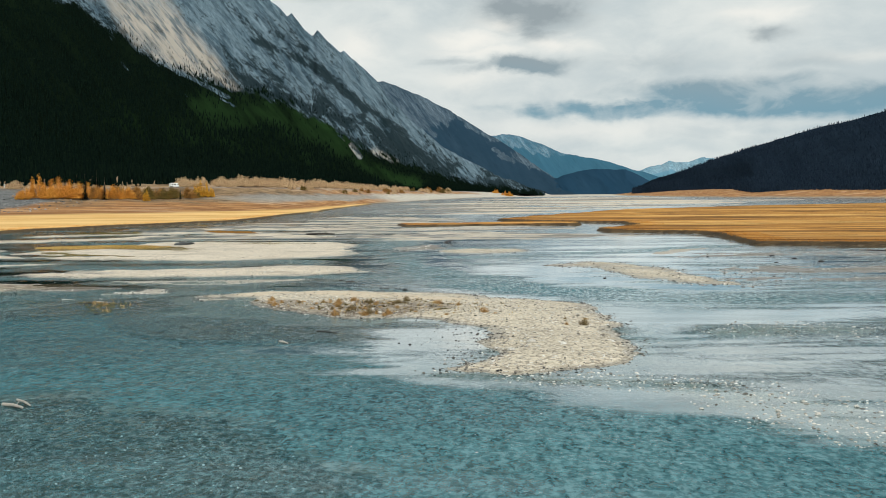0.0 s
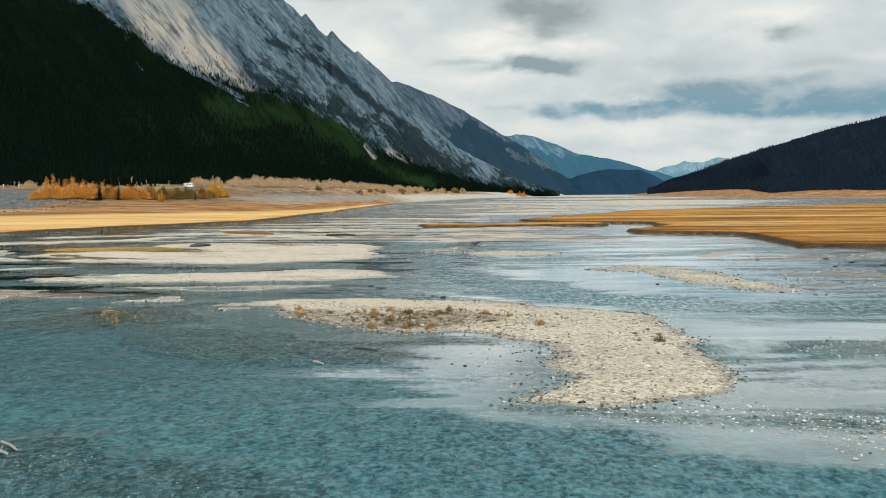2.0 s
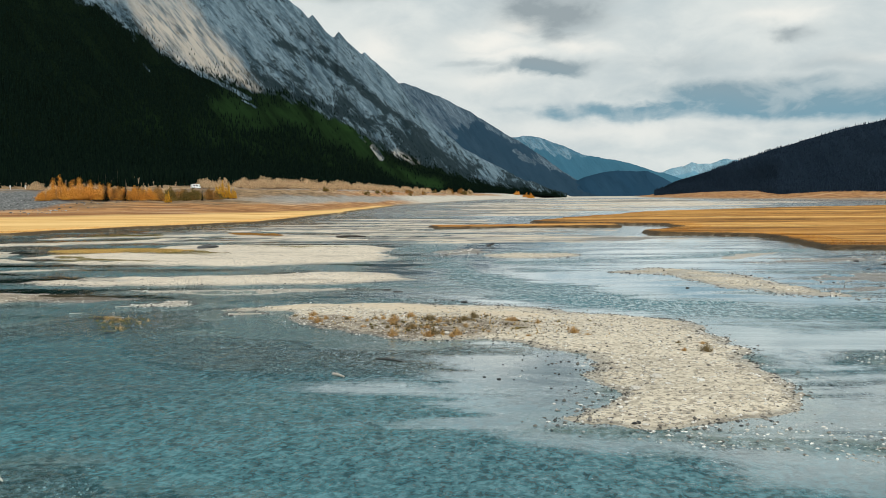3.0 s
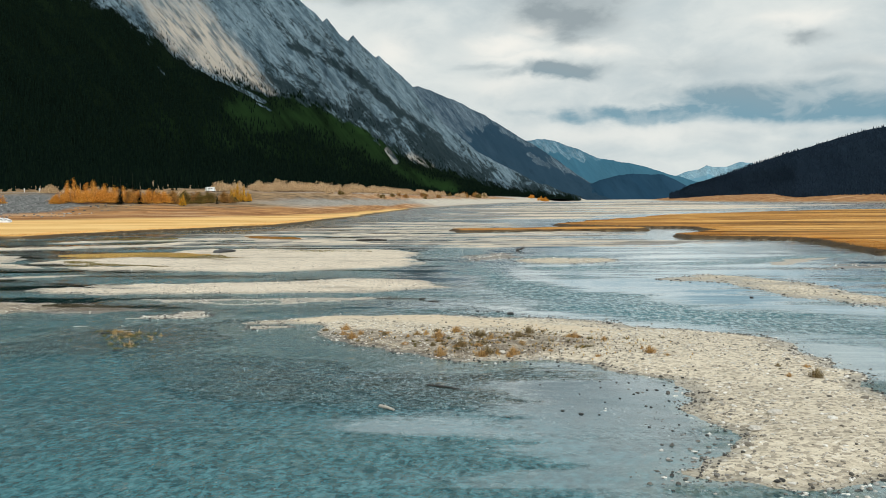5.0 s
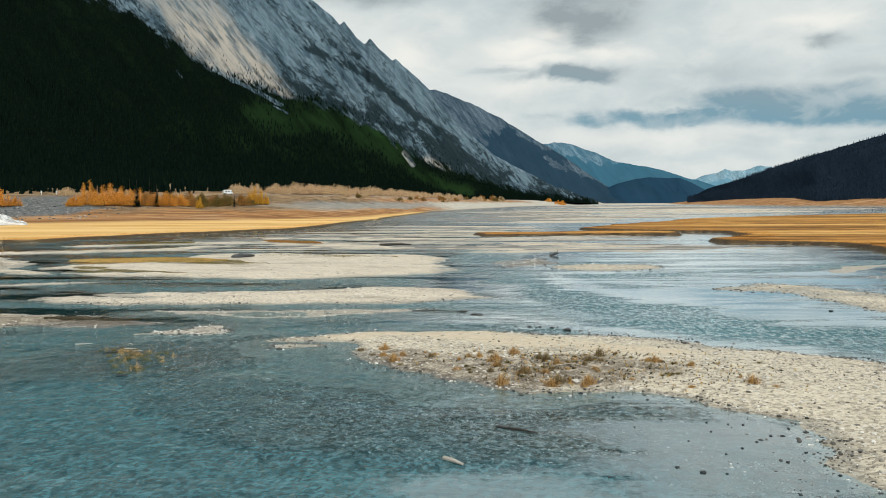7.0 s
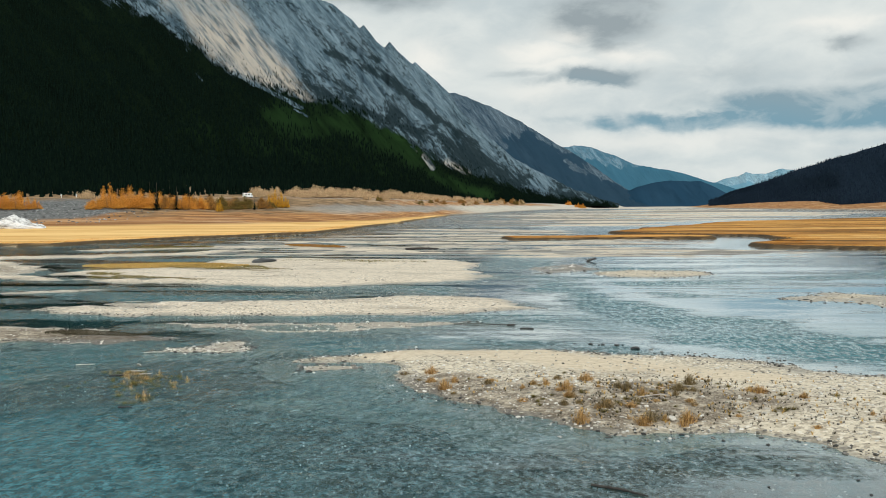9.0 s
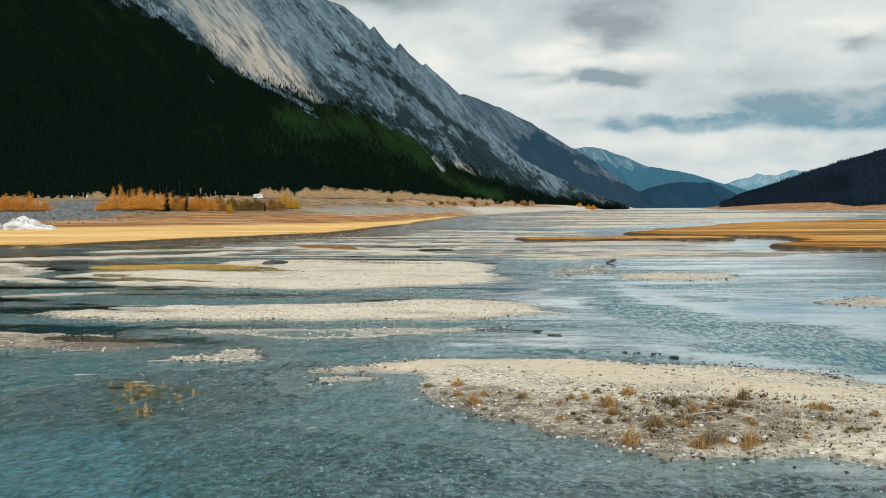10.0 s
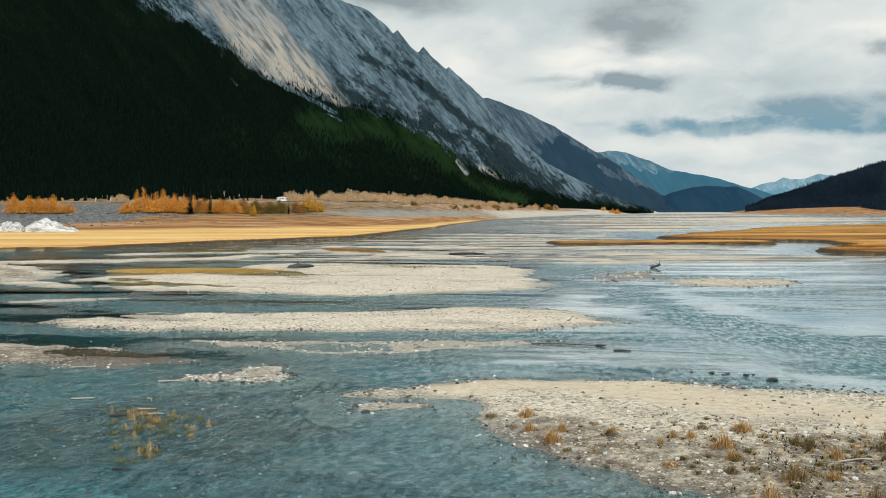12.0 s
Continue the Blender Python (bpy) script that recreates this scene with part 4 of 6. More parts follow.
# thin sheets of riffling water over the gravel fan stay bright and grey
fan = step(-1.5, 2.0, GY - np.interp(GX, [-6, -3, 3, 9, 13, 30], [49, 45, 41.5, 37.5, 34, 29]) + 1.2 * fbm(GX * 0.2, GY * 0.3, 3, 74)) * step(58, 53, GY) * step(-2, 6, GX)
ripple = ripple * (1 - fan * (0.74 + 0.22 * fbm(GX * 0.15, GY * 0.6, 4, 75)))
lane = np.maximum(lane, step(44, 70, R))
slack = step(-30, -42, GX + 5 * fbm(GX * 0.05, GY * 0.08, 3, 79)) * step(78, 92, GY) * step(260, 220, GY)
ripple = np.maximum(ripple, 0.55 * slack * step(-1.0, 1.0, calm))
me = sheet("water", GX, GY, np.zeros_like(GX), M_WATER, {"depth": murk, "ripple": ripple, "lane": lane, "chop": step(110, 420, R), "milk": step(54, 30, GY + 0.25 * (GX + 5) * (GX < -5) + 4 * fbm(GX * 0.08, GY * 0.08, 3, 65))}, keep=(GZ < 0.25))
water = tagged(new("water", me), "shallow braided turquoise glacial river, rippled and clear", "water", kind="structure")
water.visible_shadow = False

# ---------------------------------------------------------------- mountains
ORIGIN = np.array((-6.0, 22.0))


def ridge(name, label, crest, foot, mat, na, ns, lump, jag, shape, treeline, seed, extras=None):
    """A mountainside lofted from its foot line to its crest line. crest rows: bearing, elevation in degrees, distance; foot rows: bearing, distance, height."""
    c, f = np.array(crest, float), np.array(foot, float)
    a = np.linspace(c[0, 0], c[-1, 0], na)
    s = np.concatenate([np.linspace(0, 1, ns), 1 + np.linspace(0.02, 0.5, 8)])
    Aa, S = np.meshgrid(a, s)
    r1, el1 = np.interp(Aa, c[:, 0], c[:, 2]), np.interp(Aa, c[:, 0], c[:, 1])
    r0, z0 = np.interp(Aa, f[:, 0], f[:, 1]), np.interp(Aa, f[:, 0], f[:, 2])
    z1 = 7.2 + np.tan(np.radians(el1)) * r1
    rr = r0 + (r1 - r0) * S
    across = np.radians(Aa) * (0.35 * r1 + 0.65 * rr)
    fall = S * (r1 - r0)
    prof = np.interp(S, shape[0], shape[1])
    z = z0 + (z1 - z0) * prof
    shear = across + 0.62 * (z - z0)          # gullies run down to the right
    env = step(0.0, 0.25, S) * step(1.02, 0.85, S)
    gully = 1 - np.abs(fbm(shear * 0.006, fall * 0.0012, 5, seed))
    z = z + env * lump * ((gully - 0.6) * 1.0 + 0.6 * fbm(across * 0.004, fall * 0.004, 5, seed + 9))
    z = z + jag * (0.55 - 1.1 * np.abs(fbm(across * 0.011, S * 1.2, 5, seed + 20, 0.62))) * step(0.6, 1.0, S)
    z = np.where(S > 1, z - (S - 1) * 900, z)
    z = np.maximum(z, z0 - 2)
    X, Y = ORIGIN[0] + rr * np.sin(np.radians(Aa)), ORIGIN[1] + rr * np.cos(np.radians(Aa))
    el_here = np.degrees(np.arctan2(z - 7.2, rr))
    # grain of the slabs: slanting down to the right across the whole face
    rise = 3000 * (z - z0) / rr
    attrs = {"along": np.radians(Aa) * 3000 + 0.75 * rise, "up": rise, "rock": np.clip(0.5 + (S - treeline) * 4.0, -0.5, 1.5)}
    if extras:
        attrs.update(extras(Aa, S, el_here))
    tagged(new(name, sheet(name, X, Y, z, mat, attrs)), label, "mountain", kind="structure")
    return a, s, X, Y, z, attrs


def big_extras(Aa, S, el):
    line = np.interp(Aa, [-34, -27, -22.5, -21.3, -20.5, -18.1, -16.3, -14, -11.35, -8.8, -7.2, -6.3, -4.3, -2.9, -0.8, 1.5, 3.5], [15, 12.3, 10.5, 10.0, 9.4, 7.7, 7.0, 6.4, 5.5, 4.55, 3.5, 2.85, 2.1, 1.6, 0.9, 0.46, 0.2])
    line = line + 0.22 * fbm(Aa * 1.3, el * 1.3, 4, 5)
    rock = 0.5 + (el - line) * 0.75
    # pale scree tongues below the treeline, a spruce band above the green slope
    for a0, e0, a1, e1, w, k in ((-6.7, 2.9, -6.2, 2.2, 0.16, 1.1), (-5.0, 2.3, -4.4, 1.9, 0.15, 0.7), (-17.0, 7.3, -13.6, 5.6, 0.15, 0.9), (-15.4, 7.1, -13.3, 6.0, 0.25, 0.75), (-19.3, 7.4, -19.0, 7.0, 0.15, 0.55), (-14.0, 5.5, -13.2, 5.1, 0.1, 0.6), (-16.1, 5.9, -15.8, 5.6, 0.1, 0.5)):
        rock = np.maximum(rock, k * np.exp(-(np.maximum(chain(Aa, el, [(a0, e0, 0.0), (a1, e1, 0.0)]), 0) / w) ** 2))
    band = np.exp(-((el - np.interp(Aa, [-13, -10.5, -7.5, -5], [6.3, 5.9, 4.8, 3.6])) / 0.35) ** 2) * step(-13, -11.5, Aa) * step(-3.5, -6, Aa)
    rock = rock - 0.30 * band
    # patch of sunlight on the slabs, laid in as a colour mask
    lean = Aa + 0.74 * (el - 9) + 0.5 * fbm(Aa * 0.9, el * 0.5, 3, 8)
    sun_scree = step(0.0, 0.5, el - line + 0.15) * step(-19.6, -18.5, lean) * step(-14.6, -15.9, lean) * (0.55 + 0.45 * step(11.2, 9.4, el))
    # two bright scree tongues low on the slope
    tongue = np.exp(-(np.maximum(np.minimum(chain(Aa, el, [(-7.0, 3.05, 0), (-6.5, 2.45, 0), (-6.2, 2.2, 0)]), chain(Aa, el, [(-5.4, 2.55, 0), (-4.7, 2.2, 0), (-4.2, 1.95, 0)])) + 0.10 * fbm(Aa * 4, el * 4, 3, 14), 0) / 0.13) ** 2)
    sun_scree = np.maximum(sun_scree, 0.85 * tongue)
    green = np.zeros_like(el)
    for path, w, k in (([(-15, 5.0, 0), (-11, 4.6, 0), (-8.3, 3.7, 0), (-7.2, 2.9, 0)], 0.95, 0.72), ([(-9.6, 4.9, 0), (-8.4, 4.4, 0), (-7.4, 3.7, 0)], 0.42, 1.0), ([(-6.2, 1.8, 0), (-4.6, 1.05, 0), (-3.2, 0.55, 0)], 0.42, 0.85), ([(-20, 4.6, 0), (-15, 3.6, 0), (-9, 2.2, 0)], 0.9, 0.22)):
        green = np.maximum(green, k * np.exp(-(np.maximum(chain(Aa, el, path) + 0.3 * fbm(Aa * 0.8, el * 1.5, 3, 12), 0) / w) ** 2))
    veg = 0.55 * np.clip(1 - (el - line) / 1.6, 0, 1) * np.maximum(step(-17, -14, Aa), 1.5 * step(-18.6, -19.2, lean))
    # dark wooded ledges slanting across the slabs
    for ledge, w, k in (([(-14.8, 8.6, 0), (-13.2, 7.7, 0), (-10.6, 6.6, 0), (-8.2, 5.1, 0)], 0.16, 0.5), ([(-12.3, 8.8, 0), (-9.8, 7.85, 0), (-8.5, 7.15, 0), (-6.3, 5.3, 0), (-3.8, 3.7, 0)], 0.20, 1.0),
                        ([(-11.2, 9.2, 0), (-9.2, 8.3, 0)], 0.16, 0.9), ([(-6.6, 4.2, 0), (-4.9, 3.5, 0), (-3.1, 2.7, 0), (-1.2, 1.7, 0)], 0.34, 1.1), ([(-8.6, 5.6, 0), (-7.4, 4.9, 0), (-6.0, 4.5, 0)], 0.16, 0.7), ([(-13.4, 7.0, 0), (-12.2, 6.4, 0), (-10.8, 6.2, 0)], 0.2, 0.6), ([(-12.5, 5.8, 0), (-10.8, 5.75, 0), (-8.9, 5.0, 0), (-7.0, 4.3, 0)], 0.22, 1.3)):
        veg = veg + k * np.exp(-(np.maximum(chain(Aa, el, ledge), 0) / w) ** 2) * (0.6 + 0.7 * step(-0.3, 0.4, fbm(Aa * 1.1, el * 1.6, 3, 17)))
    veg = veg + (0.12 * step(-12, -8, Aa) + 0.38 * step(-8, -5, Aa)) * step(2.8, 1.2, el - line) * step(-0.5, 0.4, fbm(Aa * 1.3, el * 2.0, 3, 18))
    # the pale rib that runs down to the water stays bare
    veg = veg * (1 - 0.9 * np.exp(-(np.maximum(chain(Aa, el, [(-6.6, 7.0, 0), (-5.6, 6.0, 0), (-2.4, 3.6, 0), (0.8, 1.15, 0)]), 0) / 0.15) ** 2))
    veg = veg * (1 - tongue)
    return {"rock": np.clip(rock, -0.6, 1.6), "sun_scree": sun_scree, "green": green, "veg": veg}


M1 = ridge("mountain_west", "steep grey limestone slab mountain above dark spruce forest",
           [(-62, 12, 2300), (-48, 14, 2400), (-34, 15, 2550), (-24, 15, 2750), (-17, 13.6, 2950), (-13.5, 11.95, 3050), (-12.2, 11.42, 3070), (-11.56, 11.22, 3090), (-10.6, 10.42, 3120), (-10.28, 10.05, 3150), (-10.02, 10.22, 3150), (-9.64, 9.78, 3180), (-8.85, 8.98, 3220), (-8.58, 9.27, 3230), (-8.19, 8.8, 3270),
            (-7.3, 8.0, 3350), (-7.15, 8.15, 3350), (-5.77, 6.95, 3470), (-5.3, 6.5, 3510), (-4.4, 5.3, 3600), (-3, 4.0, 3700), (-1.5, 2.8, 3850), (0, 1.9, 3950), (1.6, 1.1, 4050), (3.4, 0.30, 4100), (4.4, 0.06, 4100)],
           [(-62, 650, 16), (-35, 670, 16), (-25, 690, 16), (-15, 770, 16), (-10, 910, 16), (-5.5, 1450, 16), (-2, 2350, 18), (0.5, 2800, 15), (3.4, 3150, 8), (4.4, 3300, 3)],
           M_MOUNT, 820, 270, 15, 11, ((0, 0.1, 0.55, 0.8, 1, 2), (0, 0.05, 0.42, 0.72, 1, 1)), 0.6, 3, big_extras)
# the ridges from here on carry haze in their material colours
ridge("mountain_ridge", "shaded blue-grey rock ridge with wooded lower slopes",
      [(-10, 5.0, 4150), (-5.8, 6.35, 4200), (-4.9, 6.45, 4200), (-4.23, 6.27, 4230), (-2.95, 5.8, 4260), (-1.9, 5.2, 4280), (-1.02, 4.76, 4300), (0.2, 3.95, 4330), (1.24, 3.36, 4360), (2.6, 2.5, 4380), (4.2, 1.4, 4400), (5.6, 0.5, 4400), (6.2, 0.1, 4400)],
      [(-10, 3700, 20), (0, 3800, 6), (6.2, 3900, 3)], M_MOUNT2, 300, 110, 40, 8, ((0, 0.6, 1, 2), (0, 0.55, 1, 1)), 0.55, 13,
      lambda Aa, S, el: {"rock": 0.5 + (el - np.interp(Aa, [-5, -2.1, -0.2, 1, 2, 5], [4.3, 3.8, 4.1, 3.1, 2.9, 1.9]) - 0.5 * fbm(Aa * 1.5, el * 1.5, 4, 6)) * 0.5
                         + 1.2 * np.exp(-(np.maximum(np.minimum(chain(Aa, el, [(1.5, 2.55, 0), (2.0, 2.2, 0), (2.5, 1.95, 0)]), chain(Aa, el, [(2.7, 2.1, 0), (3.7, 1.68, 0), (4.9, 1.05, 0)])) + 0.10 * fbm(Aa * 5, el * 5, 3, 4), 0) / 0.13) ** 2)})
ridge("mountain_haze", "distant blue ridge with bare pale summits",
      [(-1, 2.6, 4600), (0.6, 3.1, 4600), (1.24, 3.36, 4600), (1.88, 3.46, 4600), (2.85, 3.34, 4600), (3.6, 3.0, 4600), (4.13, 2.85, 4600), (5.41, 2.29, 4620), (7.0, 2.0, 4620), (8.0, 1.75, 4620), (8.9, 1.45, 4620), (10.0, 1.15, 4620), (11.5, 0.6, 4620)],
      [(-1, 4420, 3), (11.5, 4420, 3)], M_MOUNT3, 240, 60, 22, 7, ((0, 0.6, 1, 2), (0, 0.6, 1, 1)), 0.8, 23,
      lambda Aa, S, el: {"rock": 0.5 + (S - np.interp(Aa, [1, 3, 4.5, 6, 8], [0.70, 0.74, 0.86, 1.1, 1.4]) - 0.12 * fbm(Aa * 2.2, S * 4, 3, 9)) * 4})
ridge("mountain_hill", "low rounded haze-blue wooded hill at the lake head",
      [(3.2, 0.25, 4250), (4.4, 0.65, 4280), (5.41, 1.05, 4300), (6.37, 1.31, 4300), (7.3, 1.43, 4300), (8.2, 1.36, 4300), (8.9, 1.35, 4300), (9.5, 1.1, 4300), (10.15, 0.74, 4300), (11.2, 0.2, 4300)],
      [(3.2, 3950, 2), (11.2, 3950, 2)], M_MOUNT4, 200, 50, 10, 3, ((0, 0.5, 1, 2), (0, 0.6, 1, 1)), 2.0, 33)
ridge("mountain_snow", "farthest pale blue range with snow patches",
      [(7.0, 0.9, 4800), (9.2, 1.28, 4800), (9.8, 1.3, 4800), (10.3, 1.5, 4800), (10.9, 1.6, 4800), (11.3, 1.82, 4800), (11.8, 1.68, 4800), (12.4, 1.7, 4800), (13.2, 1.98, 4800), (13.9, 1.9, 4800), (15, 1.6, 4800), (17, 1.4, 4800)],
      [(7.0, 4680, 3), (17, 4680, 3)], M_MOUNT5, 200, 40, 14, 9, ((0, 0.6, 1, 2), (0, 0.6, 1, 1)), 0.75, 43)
MR = ridge("mountain_east", "long haze-blue dark spruce hillside across the lake",
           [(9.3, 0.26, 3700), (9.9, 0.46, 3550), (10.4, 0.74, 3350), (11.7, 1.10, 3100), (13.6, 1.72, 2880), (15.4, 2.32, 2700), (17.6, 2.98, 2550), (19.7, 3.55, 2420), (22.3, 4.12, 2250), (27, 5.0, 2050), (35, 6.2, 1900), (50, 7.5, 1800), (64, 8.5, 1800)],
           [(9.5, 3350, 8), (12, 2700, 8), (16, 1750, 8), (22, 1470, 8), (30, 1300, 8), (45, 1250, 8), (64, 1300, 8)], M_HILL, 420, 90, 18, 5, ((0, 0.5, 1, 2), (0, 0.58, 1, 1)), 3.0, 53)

# ---------------------------------------------------------------- forests (uncountable, far)


def spruce_base(sides=6, seed=1):
    r = np.random.RandomState(seed)
    v, f = [], []
    for k, (zb, zt, rad) in enumerate(((0.04, 0.50, 0.17), (0.26, 0.76, 0.125), (0.52, 1.0, 0.08))):
        b = len(v)
        for i in range(sides):
            q = 6.2832 * (i + 0.5 * k) / sides
            w = rad * r.uniform(0.75, 1.2)
            v.append((w * math.cos(q), w * math.sin(q), zb + r.uniform(-0.03, 0.03)))
        v.append((0, 0, zt))
        f += [(b + i, b + (i + 1) % sides, b + sides) for i in range(sides)]
    return np.array(v), np.array(f)


SPR_V, SPR_F = spruce_base()


def surface_trees(src, count, pick, name, label, mat, low, high, seed):
    """Spruce over a lofted slope, thinning with distance; pick gives the chance of a tree."""
    a, s, X, Y, Z, attrs = src
    r = np.random.RandomState(seed)
    ia, js = r.uniform(0, len(a) - 1.01, count * 8), r.uniform(0, 1, count * 8) ** 1.6 * (np.searchsorted(s, 1.0) - 1)
    i0, j0 = ia.astype(int), js.astype(int)
    fa, fs = ia - i0, js - j0

    def at(G):
        return (G[j0, i0] * (1 - fa) + G[j0, i0 + 1] * fa) * (1 - fs) + (G[j0 + 1, i0] * (1 - fa) + G[j0 + 1, i0 + 1] * fa) * fs

    x, y, z = at(X), at(Y), at(Z)
    ok = r.rand(len(x)) < pick(np.interp(ia, np.arange(len(a)), a), np.interp(js, np.arange(len(s)), s), at(attrs["rock"]), at(attrs["green"]) if "green" in attrs else 0 * x)
    x, y, z = x[ok][:count], y[ok][:count], z[ok][:count]
    h = r.uniform(low, high, len(x))
    wide = np.stack([r.uniform(0.8, 1.3, len(x))] * 2 + [np.ones(len(x))], -1)
    me = scatter(name, SPR_V, SPR_F, np.stack([x, y, z - 0.6], -1), h, r.rand(len(x)) * 6.28, mat, wide)
    return tagged(new(name, me), label, "forest", kind="stuff")


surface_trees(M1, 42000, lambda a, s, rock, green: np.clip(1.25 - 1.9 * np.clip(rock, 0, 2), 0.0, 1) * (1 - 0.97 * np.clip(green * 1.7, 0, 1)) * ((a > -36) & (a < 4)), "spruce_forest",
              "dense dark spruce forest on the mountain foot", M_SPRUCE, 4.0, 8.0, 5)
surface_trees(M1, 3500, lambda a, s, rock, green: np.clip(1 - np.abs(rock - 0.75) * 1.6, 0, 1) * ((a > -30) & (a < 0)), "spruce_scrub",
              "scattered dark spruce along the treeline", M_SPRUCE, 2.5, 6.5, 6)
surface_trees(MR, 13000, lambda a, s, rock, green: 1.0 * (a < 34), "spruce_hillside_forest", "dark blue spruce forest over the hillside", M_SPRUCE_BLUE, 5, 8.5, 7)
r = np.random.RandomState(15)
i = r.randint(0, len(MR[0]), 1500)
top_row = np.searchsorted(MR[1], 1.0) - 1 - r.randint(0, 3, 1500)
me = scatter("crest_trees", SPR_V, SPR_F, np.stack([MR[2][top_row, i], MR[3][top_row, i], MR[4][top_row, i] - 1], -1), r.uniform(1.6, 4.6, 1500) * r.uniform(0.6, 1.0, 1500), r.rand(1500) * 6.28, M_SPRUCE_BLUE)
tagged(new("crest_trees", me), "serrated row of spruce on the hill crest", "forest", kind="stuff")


# spruce along the road's upper side
r = np.random.RandomState(25)
x, y = r.uniform(-520, 40, 60000), r.uniform(560, 2600, 60000)
u = left_u(x, y)
ok = (u > np.where(y < 640, 1.09, 1.24)) & (u < 2.3) & (r.rand(60000) < np.clip(700 / y, 0, 1) ** 1.5)
x, y = x[ok][:6500], y[ok][:6500]
me = scatter("roadside_forest", SPR_V, SPR_F, np.stack([x, y, bank_height(x, y) - 0.3], -1), r.uniform(5, 11, len(x)), r.rand(len(x)) * 6.28, M_SPRUCE)
tagged(new("roadside_forest", me), "wall of dark spruce above the road bank", "forest", kind="stuff")

# ---------------------------------------------------------------- sedge on the flats
BLADE_V = np.array([(-0.5, 0, 0), (0.5, 0.1, 0), (0.1, 0.35, 1.0), (0.0, -0.5, 0), (0.15, 0.5, 0), (-0.35, -0.1, 0.9)])
BLADE_F = np.array([(0, 1, 2), (3, 4, 5)])


def sedge(name, label, poly, box, count, seed, mat, edge=1e9, tall=0.24):
    r = np.random.RandomState(seed)
    x, y = r.uniform(box[0], box[1], count * 12), r.uniform(box[2], box[3], count * 12)
    z, fl, fr, rd = ground_height(x, y)
    sd = fl if poly == "left" else fr
    ok = (sd < -0.7) & (sd > -edge) & (z < 2.0) & (z > 0) & (r.rand(len(x)) < np.clip(160 / np.hypot(x, y), 0, 1) ** 2)
    x, y, z = x[ok][:count], y[ok][:count], z[ok][:count]
    me = scatter(name, BLADE_V, BLADE_F, np.stack([x, y, z - 0.03], -1), r.uniform(0.6, 1.2, len(x)) * tall, r.rand(len(x)) * 6.28, mat, np.stack([np.full(len(x), 0.9), np.full(len(x), 0.9), r.uniform(0.7, 1.3, len(x))], -1))
    return tagged(new(name, me), label, "grass", kind="stuff")


sedge("sedge_grass", "dense gold autumn sedge on the river flat", "right", (-18, 150, 140, 420), 24000, 3, M_SEDGE, 7.0, 0.15)
sedge("sedge_grass", "dense gold autumn sedge below the bank", "left", (-260, -66, 190, 400), 14000, 4, M_SEDGE_PALE, 9.0)

# ---------------------------------------------------------------- trees and shrubs of the bank


def leaf_cloud(blobs, count, size, seed):
    """Small leaf quads spread through a set of ellipsoids (x, y, z, rx, rz)."""
    r = np.random.RandomState(seed)
    pick = r.choice(len(blobs), count, p=np.array([b[3] ** 2 * b[4] for b in blobs]) / sum(b[3] ** 2 * b[4] for b in blobs))
    B = np.array(blobs)[pick]
    d = r.normal(size=(count, 3))
    d = d / np.linalg.norm(d, axis=1)[:, None] * (0.35 + 0.95 * r.rand(count, 1) ** 1.6)
    c = B[:, :3] + d * np.stack([B[:, 3], B[:, 3], B[:, 4]], -1)
    u = r.normal(size=(count, 3))
    u /= np.linalg.norm(u, axis=1)[:, None]
    w = np.cross(u, r.normal(size=(count, 3)))
    w /= np.linalg.norm(w, axis=1)[:, None]
    s = size * r.uniform(0.5, 1.2, (count, 1))
    v = np.stack([c - u * s - w * s * 0.5, c + u * s - w * s * 0.4, c + u * s * 0.7 + w * s * 0.6, c - u * s * 0.8 + w * s * 0.5], 1).reshape(-1, 3)
    v[:, 2] = np.maximum(v[:, 2], 0.05)
    return v, np.arange(count * 4), np.full(count, 4)


def limb(bm, a, b, ra, rb, sides=6):
    a, b = Vector(a), Vector(b)
    q = (b - a).to_track_quat("Z", "Y")
    rings = [[bm.verts.new(p + q @ Vector((rad * math.cos(6.2832 * i / sides), rad * math.sin(6.2832 * i / sides), 0))) for i in range(sides)] for p, rad in ((a, ra), ((a + b) / 2, (ra + rb) / 2), (b, rb))]
    for lo, hi in zip(rings[:-1], rings[1:]):
        for i in range(sides):
            bm.faces.new((lo[i], lo[(i + 1) % sides], hi[(i + 1) % sides], hi[i]))
    bm.faces.new(rings[-1])
    bm.faces.new(rings[0][::-1])


